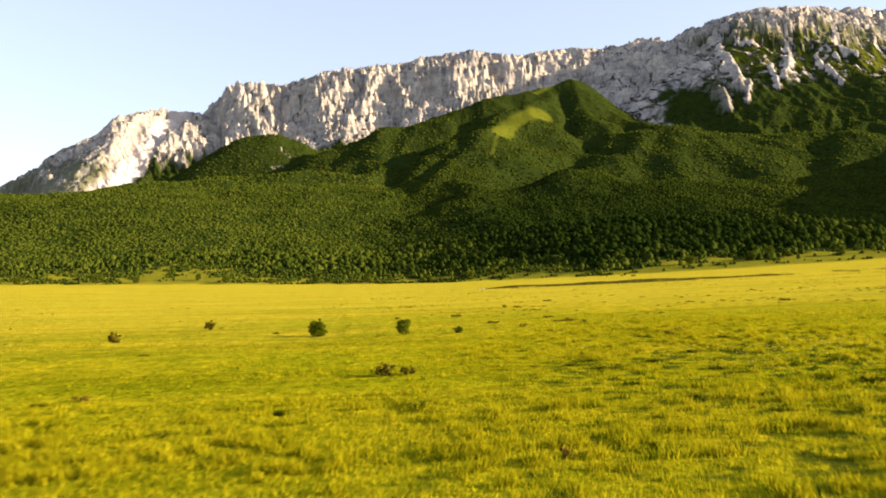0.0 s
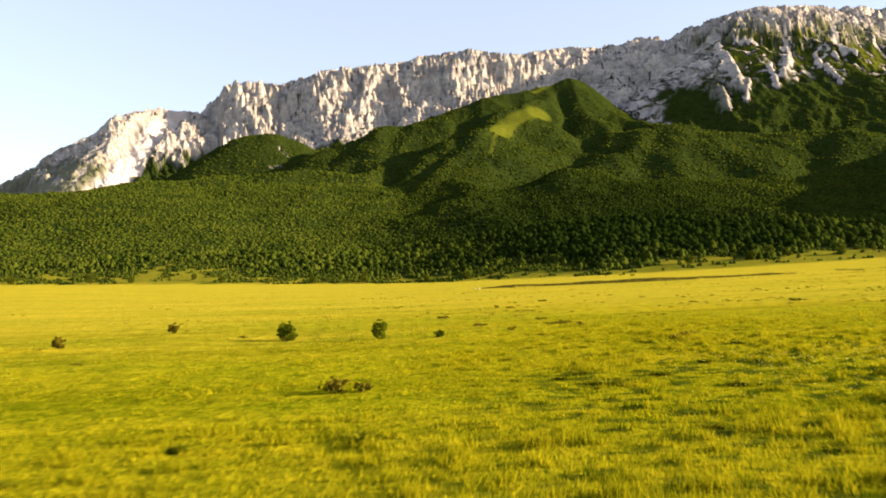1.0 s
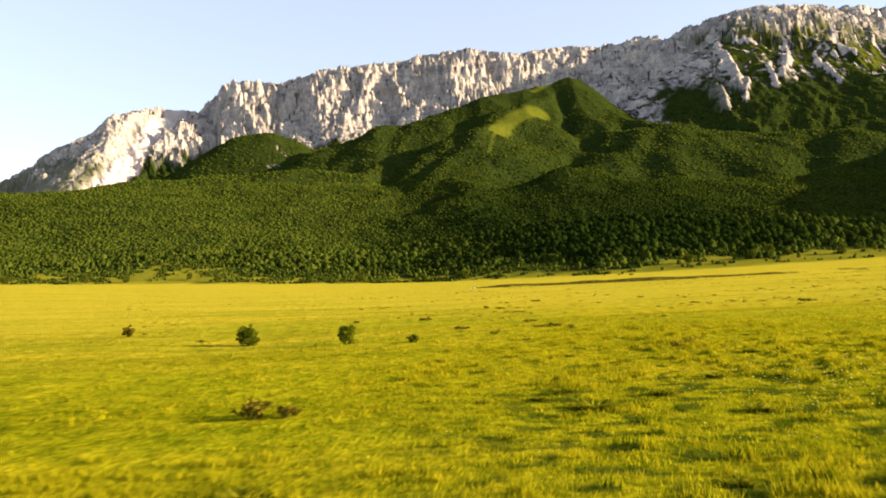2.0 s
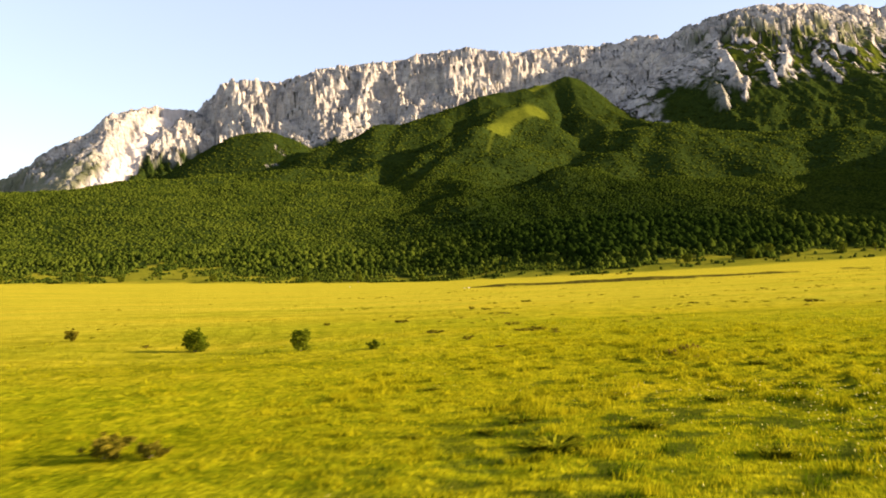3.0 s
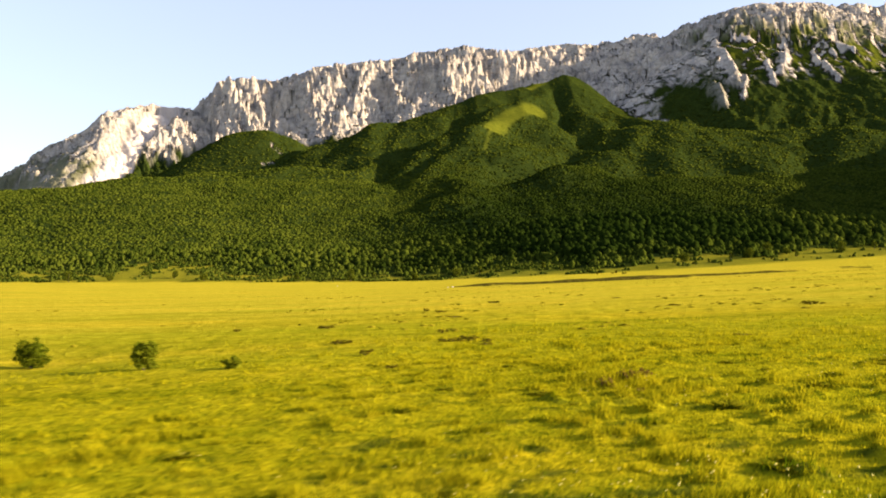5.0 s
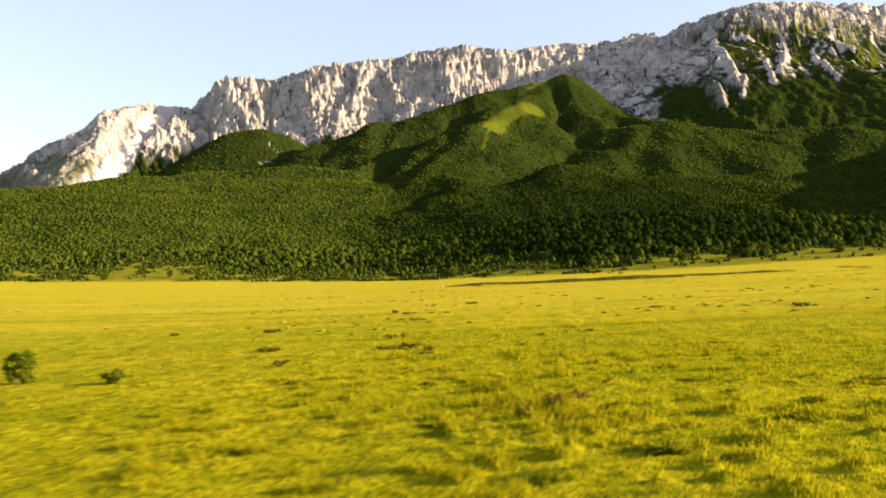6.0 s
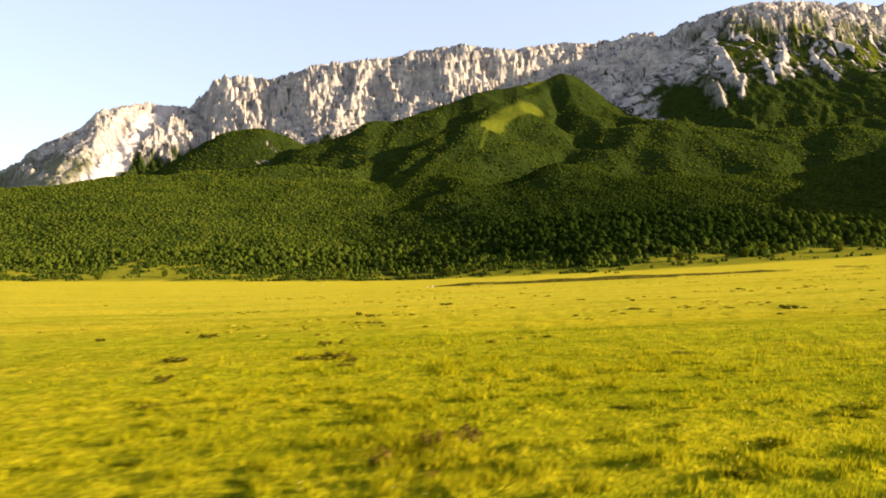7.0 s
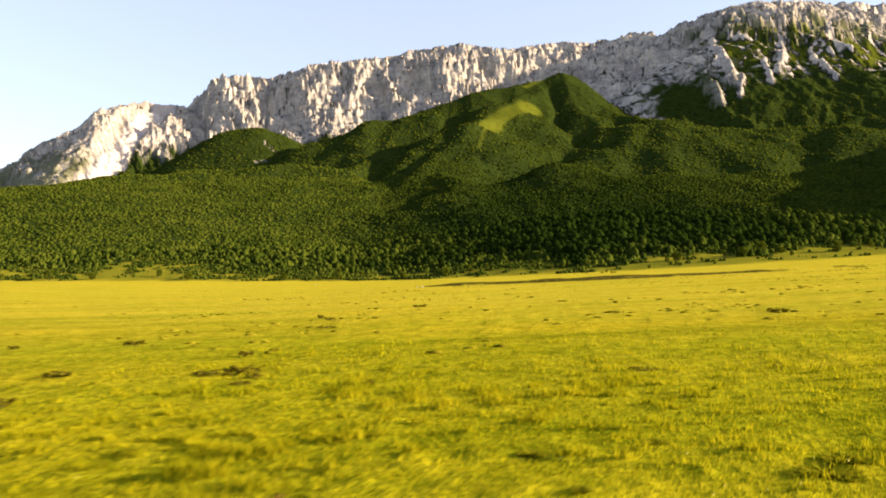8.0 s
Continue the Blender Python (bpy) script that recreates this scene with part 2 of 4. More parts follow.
def mountain(x, y):
    g = plain(x, y)
    s = np.maximum(y - foot(x), 0)
    rise = 0.17 * s + 0.00013 * s * s - 3 * (1 - np.exp(-s / 40))
    rise = smin(rise, 245 - 24 * step(-320, -760, x), 60) + 3.62
    base = g * np.exp(-s / 600) + rise
    sway = 35 - 20 * step(2350, 2800, y)
    warp_x = x + sway * fbm(x / 260, y / 260, 3, 60)
    warp_y = y + sway * fbm(x / 260, y / 260, 3, 64)
    hills = spur(warp_x, warp_y, SPUR, 0.50, 60)
    for line, slope, rounding in ((SUMMIT, 0.85, 35), (SUMMIT_WEST, 0.85, 35), (SPUR_WEST, 0.56, 60), (SPUR_EAST, 0.80, 20), (SHOULDER, 0.48, 90), (RIB_EAST, 0.75, 12), (BENCH, 0.32, 120), (KNOLL, 0.75, 70), (RIDGE_OFF, 0.62, 40)):
        hills = smax(hills, spur(warp_x, warp_y, line, slope, rounding), 18)
    rough = step(60, 500, s)
    hills = hills + rough * (12 * fbm(x / 150, y / 200, 4, 70) + 30 * step(-900, 100, x) * (ridged(warp_x / 420, warp_y / 1100, 3, 74) - 0.3))
    base = base + rough * (7 * fbm(x / 150, y / 200, 4, 70) + 14 * (ridged(warp_x / 380, warp_y / 900, 3, 76) - 0.3))
    for line, deep, wide in ((GULLY, 15, 24),):
        d, _, t = nearest(warp_x, warp_y, line)
        hills = hills - deep * np.exp(-(d / wide) ** 2) * step(0, 0.15, t) * step(1, 0.8, t)
    crease = fold(warp_x, warp_y)
    z = smax(base, hills, 40) + crease * step(80, 350, s) - 10 * np.exp(-np.abs(base - hills) / 40) * step(0, 120, s)
    rock, dd = wall(x, y)
    green = smax(spur(warp_x, warp_y, BUTTRESS, 0.72, 20), spur(warp_x, warp_y, BUTTRESS_EAST, 0.62, 30), 15)
    green = green + 36 * ridged(x / 150, y / 230, 4, 80) + crags(x, y)[0]
    rock = smax(rock, green, 10)
    own = step(-12, 12, rock - z)
    z = np.where(y > 1500, smax(z, rock, 12), z)
    far = step(150, 0, s)
    return z * (1 - far) + base * far, own * (y > 1500)


def height(x, y):
    return shape(np.asarray(x, float), np.asarray(y, float))[0]


def mask(x, y, line, wide, soft=0.5, k=90):
    d, _, s = nearest(x, y, line)
    d = d + wide * 0.2 * fbm(x / (wide * 1.3), y / (wide * 1.3), 3, k)
    return step(wide * (1 + soft), wide * (1 - soft), d)


def clearing(x, y):
    return np.maximum(np.maximum(mask(x, y, CLEARING, 36, 0.4), mask(x, y, CLEARING_TOP, 16, 0.4)), 0.55 * mask(x, y, CLEARING_STRIP, 6, 0.6))


def zones(x, y, slope, z, own):
    """Cover of the land: rock, scree, grass clearings, forest, dark patches with painted shade, dry turf, dark bank
    face.
    """
    out = [np.zeros(np.shape(x)) for q in range(7)]
    low = y < 820
    for side, cover in ((low, plain_cover), (~low, slope_cover)):
        for whole, piece in zip(out, cover(x[side], y[side], slope[side], z[side], own[side])):
            whole[side] = piece
    return out


def shaded_sward(x, y):
    """Dark patches in the tussocky part of the meadow: fresh grass plus tussock shade painted in."""
    where = step(-1, 10, x + 0.25 * (46 - y)) * step(84, 58, y) * step(9, 20, y)
    thick = 0.16 * np.exp(-((x - 13) ** 2 + (y - 48) ** 2) / 60.0) - 0.12 * step(18, 30, x) * step(48, 60, y) - 0.08 * step(16, 26, x)
    return where * step(0.11, 0.27, fbm(x / 2.1, y / 1.1, 3, 201) + 0.25 * fbm(x / 9, y / 9, 2, 203) + thick)


def plain_cover(x, y, slope, z, own):
    ditch, _, _ = nearest(x, y, BANK)
    # broken dark brown strip along the bank
    bank_dark = step(4.6, 2.2, ditch + 3.4 * fbm(x / 6, y / 3, 3, 98))
    lush_shade = 0.85 * shaded_sward(x, y)
    dry = step(15, 165, np.hypot(x - 18, y - 45) + 0.35 * np.maximum(x - 12, 0) + 45 * fbm(x / 90, y / 60, 3, 96))
    return 0, 0, 0, 0, lush_shade, dry, bank_dark


def slope_cover(x, y, slope, z, own):
    edge = forest_edge(x)
    pocket = fbm(x / 55, y / 55, 4, 95)
    open_ = fbm(x / 75, y / 60, 4, 94)
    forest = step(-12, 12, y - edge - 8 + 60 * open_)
    rock = own * step(0.62, 0.95, slope + 0.25 * pocket)
    high = step(480, 900, z - 0.10 * x)
    rock = np.maximum(rock, own * high * step(0.42, 0.85, slope + 0.5 * pocket))
    east = step(1060, 1240, x - 0.1 * (y - 3400) + 120 * fbm(x / 160, y / 160, 3, 97)) * step(1330, 1200, z + 90 * pocket)
    line = np.clip(430 + 0.17 * (x + 1500), 380, 690) - 110 * step(560, 700, x) * step(910, 830, x) + 110 * step(830, 950, x) + 90 * step(-1330, -1520, x) + 70 * step(-1350, -1300, x) * step(-1000, -1060, x)
    rock = rock * step(-40, 50, z - line + 120 * pocket)
    rock = rock * (1 - east) + east * np.maximum(np.maximum(crags(x, y)[1], 0.9 * step(0.60, 0.74, ridged(x / 80, y / 90, 4, 99) + 0.25 * pocket) * step(760, 900, z + 120 * pocket)), step(0.75, 1.15, slope + 0.6 * pocket) * step(1100, 1210, z - 50 * step(1500, 1900, x) + 130 * pocket))
    scree = np.maximum(mask(x, y, SCREE, 50, 0.35), mask(x, y, SCREE_THIN, 10))
    bare = np.maximum(mask(x, y, OUTCROP, 10, 0.5), mask(x, y, OUTCROP_LOW, 10, 0.5)) * step(-0.1, 0.25, fbm(x / 17, y / 17, 2, 171))
    rock = np.maximum(rock, 0.8 * bare * (y > 2300))
    grass = np.maximum(clearing(x, y), 0.75 * step(-5, 15, y - foot(x)) * (1 - forest) * (y < 1400))
    nose = own * step(-1250, -1550, x + 60 * pocket)
    rock = np.maximum(rock, nose * (0.22 + 0.5 * step(-0.05, 0.3, open_)))
    grass = np.maximum(grass, 0.45 * nose)
    grass = np.maximum(grass, 0.8 * own * east * step(760, 900, z + 160 * pocket) * step(-0.25, 0.15, open_))
    turf = own * step(1010, 1260, z + 150 * pocket) * step(700, 1000, x)
    grass = np.maximum(grass, 0.75 * turf * (1 - rock))
    # rock showing through the high turf; its grey also stands in for haze
    rock = np.maximum(rock, turf * (0.30 + 0.35 * step(-0.2, 0.4, open_)))
    ledges = own * step(0.02, 0.30, fbm(x / 90, y / 140, 4, 175) - 0.35 * (slope - 0.9)) * step(-1250, -850, x) * step(1000, 800, x)
    grass = np.maximum(grass, 0.5 * ledges)
    rock = rock * (1 - 0.38 * ledges) * (1 - 0.85 * scree)
    return rock, scree, grass, forest, 0, 1, 0


# ---- materials ----
def shader(name):
    m = bpy.data.materials.new(name)
    m.use_nodes = True
    t = m.node_tree
    b = t.nodes["Principled BSDF"]
    return m, t, b


def noise_tex(t, scale, detail=4.0, rough=0.55, coord=None, stretch=None):
    n = t.nodes.new("ShaderNodeTexNoise")
    n.inputs["Scale"].default_value, n.inputs["Detail"].default_value, n.inputs["Roughness"].default_value = scale, detail, rough
    geo = t.nodes.new("ShaderNodeNewGeometry")
    if stretch:
        mp = t.nodes.new("ShaderNodeMapping")
        mp.inputs["Scale"].default_value = stretch
        t.links.new(geo.outputs["Position"], mp.inputs["Vector"])
        t.links.new(mp.outputs["Vector"], n.inputs["Vector"])
    else:
        t.links.new(geo.outputs["Position"], n.inputs["Vector"])
    return n


def ramp(t, source, stops):
    r = t.nodes.new("ShaderNodeValToRGB")
    while len(r.color_ramp.elements) < len(stops):
        r.color_ramp.elements.new(0.5)
    for e, (p, c) in zip(r.color_ramp.elements, stops):
        e.position, e.color = p, (*c, 1)
    t.links.new(source, r.inputs[0])
    return r.outputs[0]


def mix(t, fac, a, b, blend="MIX"):
    m = t.nodes.new("ShaderNodeMix")
    m.data_type, m.blend_type = "RGBA", blend
    for value, slot in ((fac, 0), (a, 6), (b, 7)):
        if isinstance(value, (int, float)):
            m.inputs[slot].default_value = value
        elif isinstance(value, tuple):
            m.inputs[slot].default_value = (*value, 1)
        else:
            t.links.new(value, m.inputs[slot])
    return m.outputs[2]


def attribute(t, name):
    a = t.nodes.new("ShaderNodeAttribute")
    a.attribute_name = name
    return a.outputs["Fac"]


def bump(t, source, strength, distance, before=None):
    b = t.nodes.new("ShaderNodeBump")
    b.inputs["Strength"].default_value, b.inputs["Distance"].default_value = strength, distance
    t.links.new(source, b.inputs["Height"])
    if before is not None:
        t.links.new(before, b.inputs["Normal"])
    return b.outputs["Normal"]


def land_material():
    m, t, b = shader("land")
    b.inputs["Roughness"].default_value = 0.95
    b.inputs["Specular IOR Level"].default_value = 0.0
    fine = noise_tex(t, 2.2, 6, 0.7)
    tuft = noise_tex(t, 0.55, 6, 0.72)
    patch = noise_tex(t, 0.03, 4, 0.6, stretch=(0.6, 1.6, 1.0))
    grass = ramp(t, tuft.outputs["Fac"], [(0.30, (0.105, 0.125, 0.003)), (0.46, (0.195, 0.195, 0.005)), (0.62, (0.285, 0.260, 0.007)), (0.8, (0.36, 0.313, 0.014))])
    tone = ramp(t, patch.outputs["Fac"], [(0.3, (0.68, 0.85, 0.6)), (0.55, (1.0, 1.0, 1.0)), (0.75, (1.2, 1.06, 0.9))])
    # long streaks of meadow tone; the dark ones are painted shadow strips
    streak = noise_tex(t, 0.085, 5, 0.62, stretch=(0.22, 1.3, 1.0))
    streak_shade = ramp(t, streak.outputs["Fac"], [(0.36, (0.68, 0.72, 0.5)), (0.5, (0.98, 0.97, 0.9)), (0.66, (1.15, 1.07, 1.0))])
    tone = mix(t, 1.0, tone, streak_shade, "MULTIPLY")
    grass = mix(t, 1.0, grass, tone, "MULTIPLY")
    grain_c = ramp(t, fine.outputs["Fac"], [(0.3, (0.6, 0.65, 0.6)), (0.6, (1.1, 1.08, 1.0))])
    grass = mix(t, 0.8, grass, grain_c, "MULTIPLY")
    mottle = noise_tex(t, 0.08, 6, 0.7)
    # forest floor green, darkened to stand in for shade between the crowns
    shaded_floor = ramp(t, mottle.outputs["Fac"], [(0.3, (0.010, 0.018, 0.004)), (0.6, (0.022, 0.034, 0.006)), (0.8, (0.045, 0.058, 0.010))])
    big = noise_tex(t, 0.011, 8, 0.68)
    strata = noise_tex(t, 0.02, 7, 0.65, stretch=(0.35, 0.35, 3.2))
    stone = ramp(t, big.outputs["Fac"], [(0.25, (0.22, 0.205, 0.19)), (0.5, (0.46, 0.425, 0.38)), (0.72, (0.66, 0.60, 0.505))])
    layer = ramp(t, strata.outputs["Fac"], [(0.3, (0.66, 0.67, 0.70)), (0.5, (0.97, 0.97, 0.97)), (0.7, (1.12, 1.08, 1.02))])
    stone = mix(t, 0.85, stone, layer, "MULTIPLY")
    crack = noise_tex(t, 0.06, 6, 0.7)
    seam = ramp(t, crack.outputs["Fac"], [(0.36, (0.62, 0.63, 0.64)), (0.50, (1.0, 1.0, 1.0))])
    stone = mix(t, 0.9, stone, seam, "MULTIPLY")
    pale = ramp(t, big.outputs["Fac"], [(0.3, (0.40, 0.35, 0.31)), (0.7, (0.54, 0.49, 0.44))])
    alp = ramp(t, mottle.outputs["Fac"], [(0.3, (0.05, 0.065, 0.006)), (0.7, (0.09, 0.10, 0.010))])
    straw = ramp(t, tuft.outputs["Fac"], [(0.3, (0.23, 0.20, 0.009)), (0.7, (0.42, 0.355, 0.030))])
    grass = mix(t, attribute(t, "dry"), grass, mix(t, 0.5, straw, tone, "MULTIPLY"))
    # dark green of fresh grass, with the shade beside tussocks in its colour
    c = mix(t, attribute(t, "lush_shade"), grass, (0.036, 0.050, 0.005))
    c = mix(t, attribute(t, "bank_dark"), c, ramp(t, tuft.outputs["Fac"], [(0.35, (0.030, 0.027, 0.006)), (0.6, (0.085, 0.072, 0.010))]))
    c = mix(t, attribute(t, "forest"), c, shaded_floor)
    c = mix(t, attribute(t, "clearing"), c, alp)
    c = mix(t, attribute(t, "rock"), c, stone)
    c = mix(t, attribute(t, "scree"), c, pale)
    t.links.new(c, b.inputs["Base Color"])
    n = bump(t, tuft.outputs["Fac"], 0.9, 0.6)
    n = bump(t, fine.outputs["Fac"], 0.5, 0.12, n)
    rocky = t.nodes.new("ShaderNodeMath")
    rocky.operation = "MULTIPLY"
    t.links.new(attribute(t, "rock"), rocky.inputs[0])
    t.links.new(big.outputs["Fac"], rocky.inputs[1])
    n = bump(t, rocky.outputs[0], 1.0, 30.0, n)
    split = t.nodes.new("ShaderNodeMath")
    split.operation = "MULTIPLY"
    t.links.new(attribute(t, "rock"), split.inputs[0])
    t.links.new(crack.outputs["Fac"], split.inputs[1])
    n = bump(t, split.outputs[0], 1.0, 9.0, n)
    t.links.new(n, b.inputs["Normal"])
    return m


def leaf_material(name, stops, translucent=0.25, grain_scale=0.6, grain_depth=0.4, spread=0.55, drift=0.012, stand=None):
    """Foliage: its colour varies from clump to clump and within it."""
    m, t, b = shader(name)
    geo = t.nodes.new("ShaderNodeNewGeometry")
    n1 = noise_tex(t, drift, 4, 0.65)
    n2 = noise_tex(t, grain_scale, 4, 0.7)
    add = t.nodes.new("ShaderNodeMath")
    add.operation = "MULTIPLY_ADD"
    t.links.new(geo.outputs["Random Per Island"], add.inputs[0])
    add.inputs[1].default_value = spread
    t.links.new(n1.outputs["Fac"], add.inputs[2])
    c = ramp(t, add.outputs[0], stops)
    if stand:
        c = mix(t, attribute(t, "stand"), c, mix(t, 1.0, c, stand, "MULTIPLY"))
    g = ramp(t, n2.outputs["Fac"], [(0.35, (0.45, 0.5, 0.45)), (0.65, (1.15, 1.15, 1.1))])
    c = mix(t, 0.8, c, g, "MULTIPLY")
    t.links.new(c, b.inputs["Base Color"])
    b.inputs["Roughness"].default_value = 0.75
    b.inputs["Specular IOR Level"].default_value = 0.0
    t.links.new(bump(t, n2.outputs["Fac"], 0.9, grain_depth), b.inputs["Normal"])
    if translucent:
        tr = t.nodes.new("ShaderNodeBsdfTranslucent")
        t.links.new(c, tr.inputs["Color"])
        ms = t.nodes.new("ShaderNodeMixShader")
        ms.inputs[0].default_value = translucent
        t.links.new(b.outputs[0], ms.inputs[1])
        t.links.new(tr.outputs[0], ms.inputs[2])
        t.links.new(ms.outputs[0], t.nodes["Material Output"].inputs["Surface"])
    return m


def plain_material(name, dark, light, scale, rough=0.85, depth=0.02):
    m, t, b = shader(name)
    n = noise_tex(t, scale, 6, 0.65)
    t.links.new(ramp(t, n.outputs["Fac"], [(0.3, dark), (0.7, light)]), b.inputs["Base Color"])
    b.inputs["Roughness"].default_value = rough
    t.links.new(bump(t, n.outputs["Fac"], 0.7, depth), b.inputs["Normal"])
    return m


LAND = land_material()
CROWN = leaf_material("forest_crowns", [(0.35, (0.010, 0.020, 0.003)), (0.7, (0.037, 0.053, 0.006)), (1.0, (0.062, 0.079, 0.009))], 0.12, 0.35, 0.5, stand=(0.24, 0.33, 0.40))
GRASS = leaf_material("meadow_grass", [(0.36, (0.175, 0.190, 0.004)), (0.60, (0.29, 0.270, 0.005)), (0.82, (0.38, 0.335, 0.008))], 0.4, 3.0, 0.02, 0.28, 0.22, stand=(0.22, 0.36, 0.35))
BUSH_LEAF = leaf_material("bush_leaves", [(0.35, (0.040, 0.062, 0.004)), (0.7, (0.085, 0.112, 0.006)), (1.0, (0.16, 0.185, 0.010))], 0.3, 4.0, 0.02)
YOUNG_LEAF = leaf_material("young_leaves", [(0.35, (0.055, 0.080, 0.005)), (0.7, (0.12, 0.145, 0.008)), (1.0, (0.21, 0.23, 0.012))], 0.3, 4.0, 0.02)
BARK = plain_material("bark", (0.035, 0.026, 0.018), (0.11, 0.085, 0.06), 9.0)
STONE = plain_material("pale_stone", (0.36, 0.33, 0.26), (0.58, 0.53, 0.42), 5.0)


def mesh_from(name, verts, faces, material, smooth=False):
    me = bpy.data.meshes.new(name)
    me.from_pydata(verts, [], faces) if isinstance(verts, list) else fill(me, verts, faces)
    me.materials.append(material)
    if smooth:
        me.polygons.foreach_set("use_smooth", np.ones(len(me.polygons), dtype=bool))
    me.update()
    return me


def fill(me, verts, faces):
    """Fast fill from arrays; all faces have the same number of corners."""
    n, k = faces.shape
    me.vertices.add(len(verts))
    me.vertices.foreach_set("co", np.ascontiguousarray(verts, dtype=np.float32).ravel())
    me.loops.add(n * k)
    me.loops.foreach_set("vertex_index", np.ascontiguousarray(faces, dtype=np.int32).ravel())
    me.polygons.add(n)
    me.polygons.foreach_set("loop_start", np.arange(0, n * k, k, dtype=np.int32))
    me.update(calc_edges=True)


# ---- the ground: one sheet from the meadow to the crest and beyond ----
HUB_X, HUB_Y = 8.0, -30.0


def build_ground():
    dense = np.radians(np.concatenate([np.linspace(-33.5, 33, 800), np.linspace(33.3, 42, 24)]))
    side = np.radians(np.linspace(42, 326.5, 72)[1:-1])
    ang = np.concatenate([dense, side])
    rows = np.concatenate([np.linspace(1.5, 40, 64), np.linspace(40, 58, 26)[1:], np.linspace(58, 112, 150)[1:], np.linspace(112, 130, 24)[1:], np.linspace(130, 380, 70)[1:], np.linspace(380, 430, 34)[1:], np.linspace(430, 1000, 40)[1:],
                           np.linspace(1000, 2500, 62)[1:], np.linspace(2500, 3200, 64)[1:], np.linspace(3200, 4350, 210)[1:], np.linspace(4350, 4880, 9)[1:]])
    a, r = np.meshgrid(ang, rows)
    x, y = HUB_X + r * np.sin(a), HUB_Y + r * np.cos(a)
    z, own = shape(x, y)
    away = step(np.radians(42), np.radians(58), np.abs(np.where(a > np.pi, a - 2 * np.pi, a)))
    z = z * (1 - away) + meadow(x, y) * away
    nr, na = x.shape
    verts = np.stack([x, y, z], -1).reshape(-1, 3)
    gy = np.gradient(z, axis=0) / np.gradient(rows)[:, None]
    gx = np.gradient(z, axis=1) / np.maximum(np.gradient(x, axis=1) ** 2 + np.gradient(y, axis=1) ** 2, 1e-6) ** 0.5
    slope = np.hypot(gx, gy)
    rock, scree, grass, forest, lush_shade, dry, bank_dark = zones(x, y, slope, z, own)
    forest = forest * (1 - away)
    rock = rock * (1 - away)
    i = np.arange(nr - 1)[:, None] * na
    j = np.arange(na)[None, :]
    k = (j + 1) % na
    quads = np.stack([i + j, i + k, i + na + k, i + na + j], -1).reshape(-1, 4)[:, ::-1]
    me = mesh_from("ground", verts, quads, LAND, True)
    for name, values in (("rock", rock), ("scree", scree), ("clearing", grass), ("forest", forest), ("lush_shade", lush_shade), ("dry", dry), ("bank_dark", bank_dark)):
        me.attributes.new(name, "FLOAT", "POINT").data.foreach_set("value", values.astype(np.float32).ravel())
    ob = new("ground", me)
    return tagged(ob, "yellow-green meadow rising through wooded slopes to a pale limestone range", "ground", kind="structure")


build_ground()


# ---- the woods ----
def crowns(x, y, z, radius, tall, rng, segments, rings):
    """Uneven low domes, one island a tree."""
    n = len(x)
    ang = np.arange(segments) * 2 * np.pi / segments
    turn = rng.uniform(0, 6.28, n)
    vs = []
    for q, (rr, hh) in enumerate(rings):
        rad = radius[:, None] * rr * rng.uniform(0.72, 1.28, (n, segments))
        aa = ang[None, :] + turn[:, None] + 0.5 * q
        zz = z[:, None] + tall[:, None] * (hh + rng.uniform(-0.09, 0.09, (n, segments)))
        vs.append(np.stack([x[:, None] + rad * np.cos(aa), y[:, None] + rad * np.sin(aa), zz], -1))
    top = np.stack([x + radius * rng.uniform(-0.25, 0.25, n), y + radius * rng.uniform(-0.25, 0.25, n), z + tall * rng.uniform(0.95, 1.15, n)], -1)[:, None, :]
    verts = np.concatenate(vs + [top], 1)
    per = verts.shape[1]
    f = []
    for q in range(len(rings) - 1):
        for s in range(segments):
            a, b = q * segments + s, q * segments + (s + 1) % segments
            f += [(a, b, b + segments), (a, b + segments, a + segments)]
    last = (len(rings) - 1) * segments
    f += [(last + s, last + (s + 1) % segments, per - 1) for s in range(segments)]
    f = np.array(f)
    faces = (np.arange(n)[:, None, None] * per + f[None]).reshape(-1, 3)
    return verts.reshape(-1, 3), faces


def slope_at(x, y):
    e = 6.0
    z, own = shape(x, y)
    zx, zy = height(x + e, y), height(x, y + e)
    return z, own, np.hypot((zx - z) / e, (zy - z) / e)


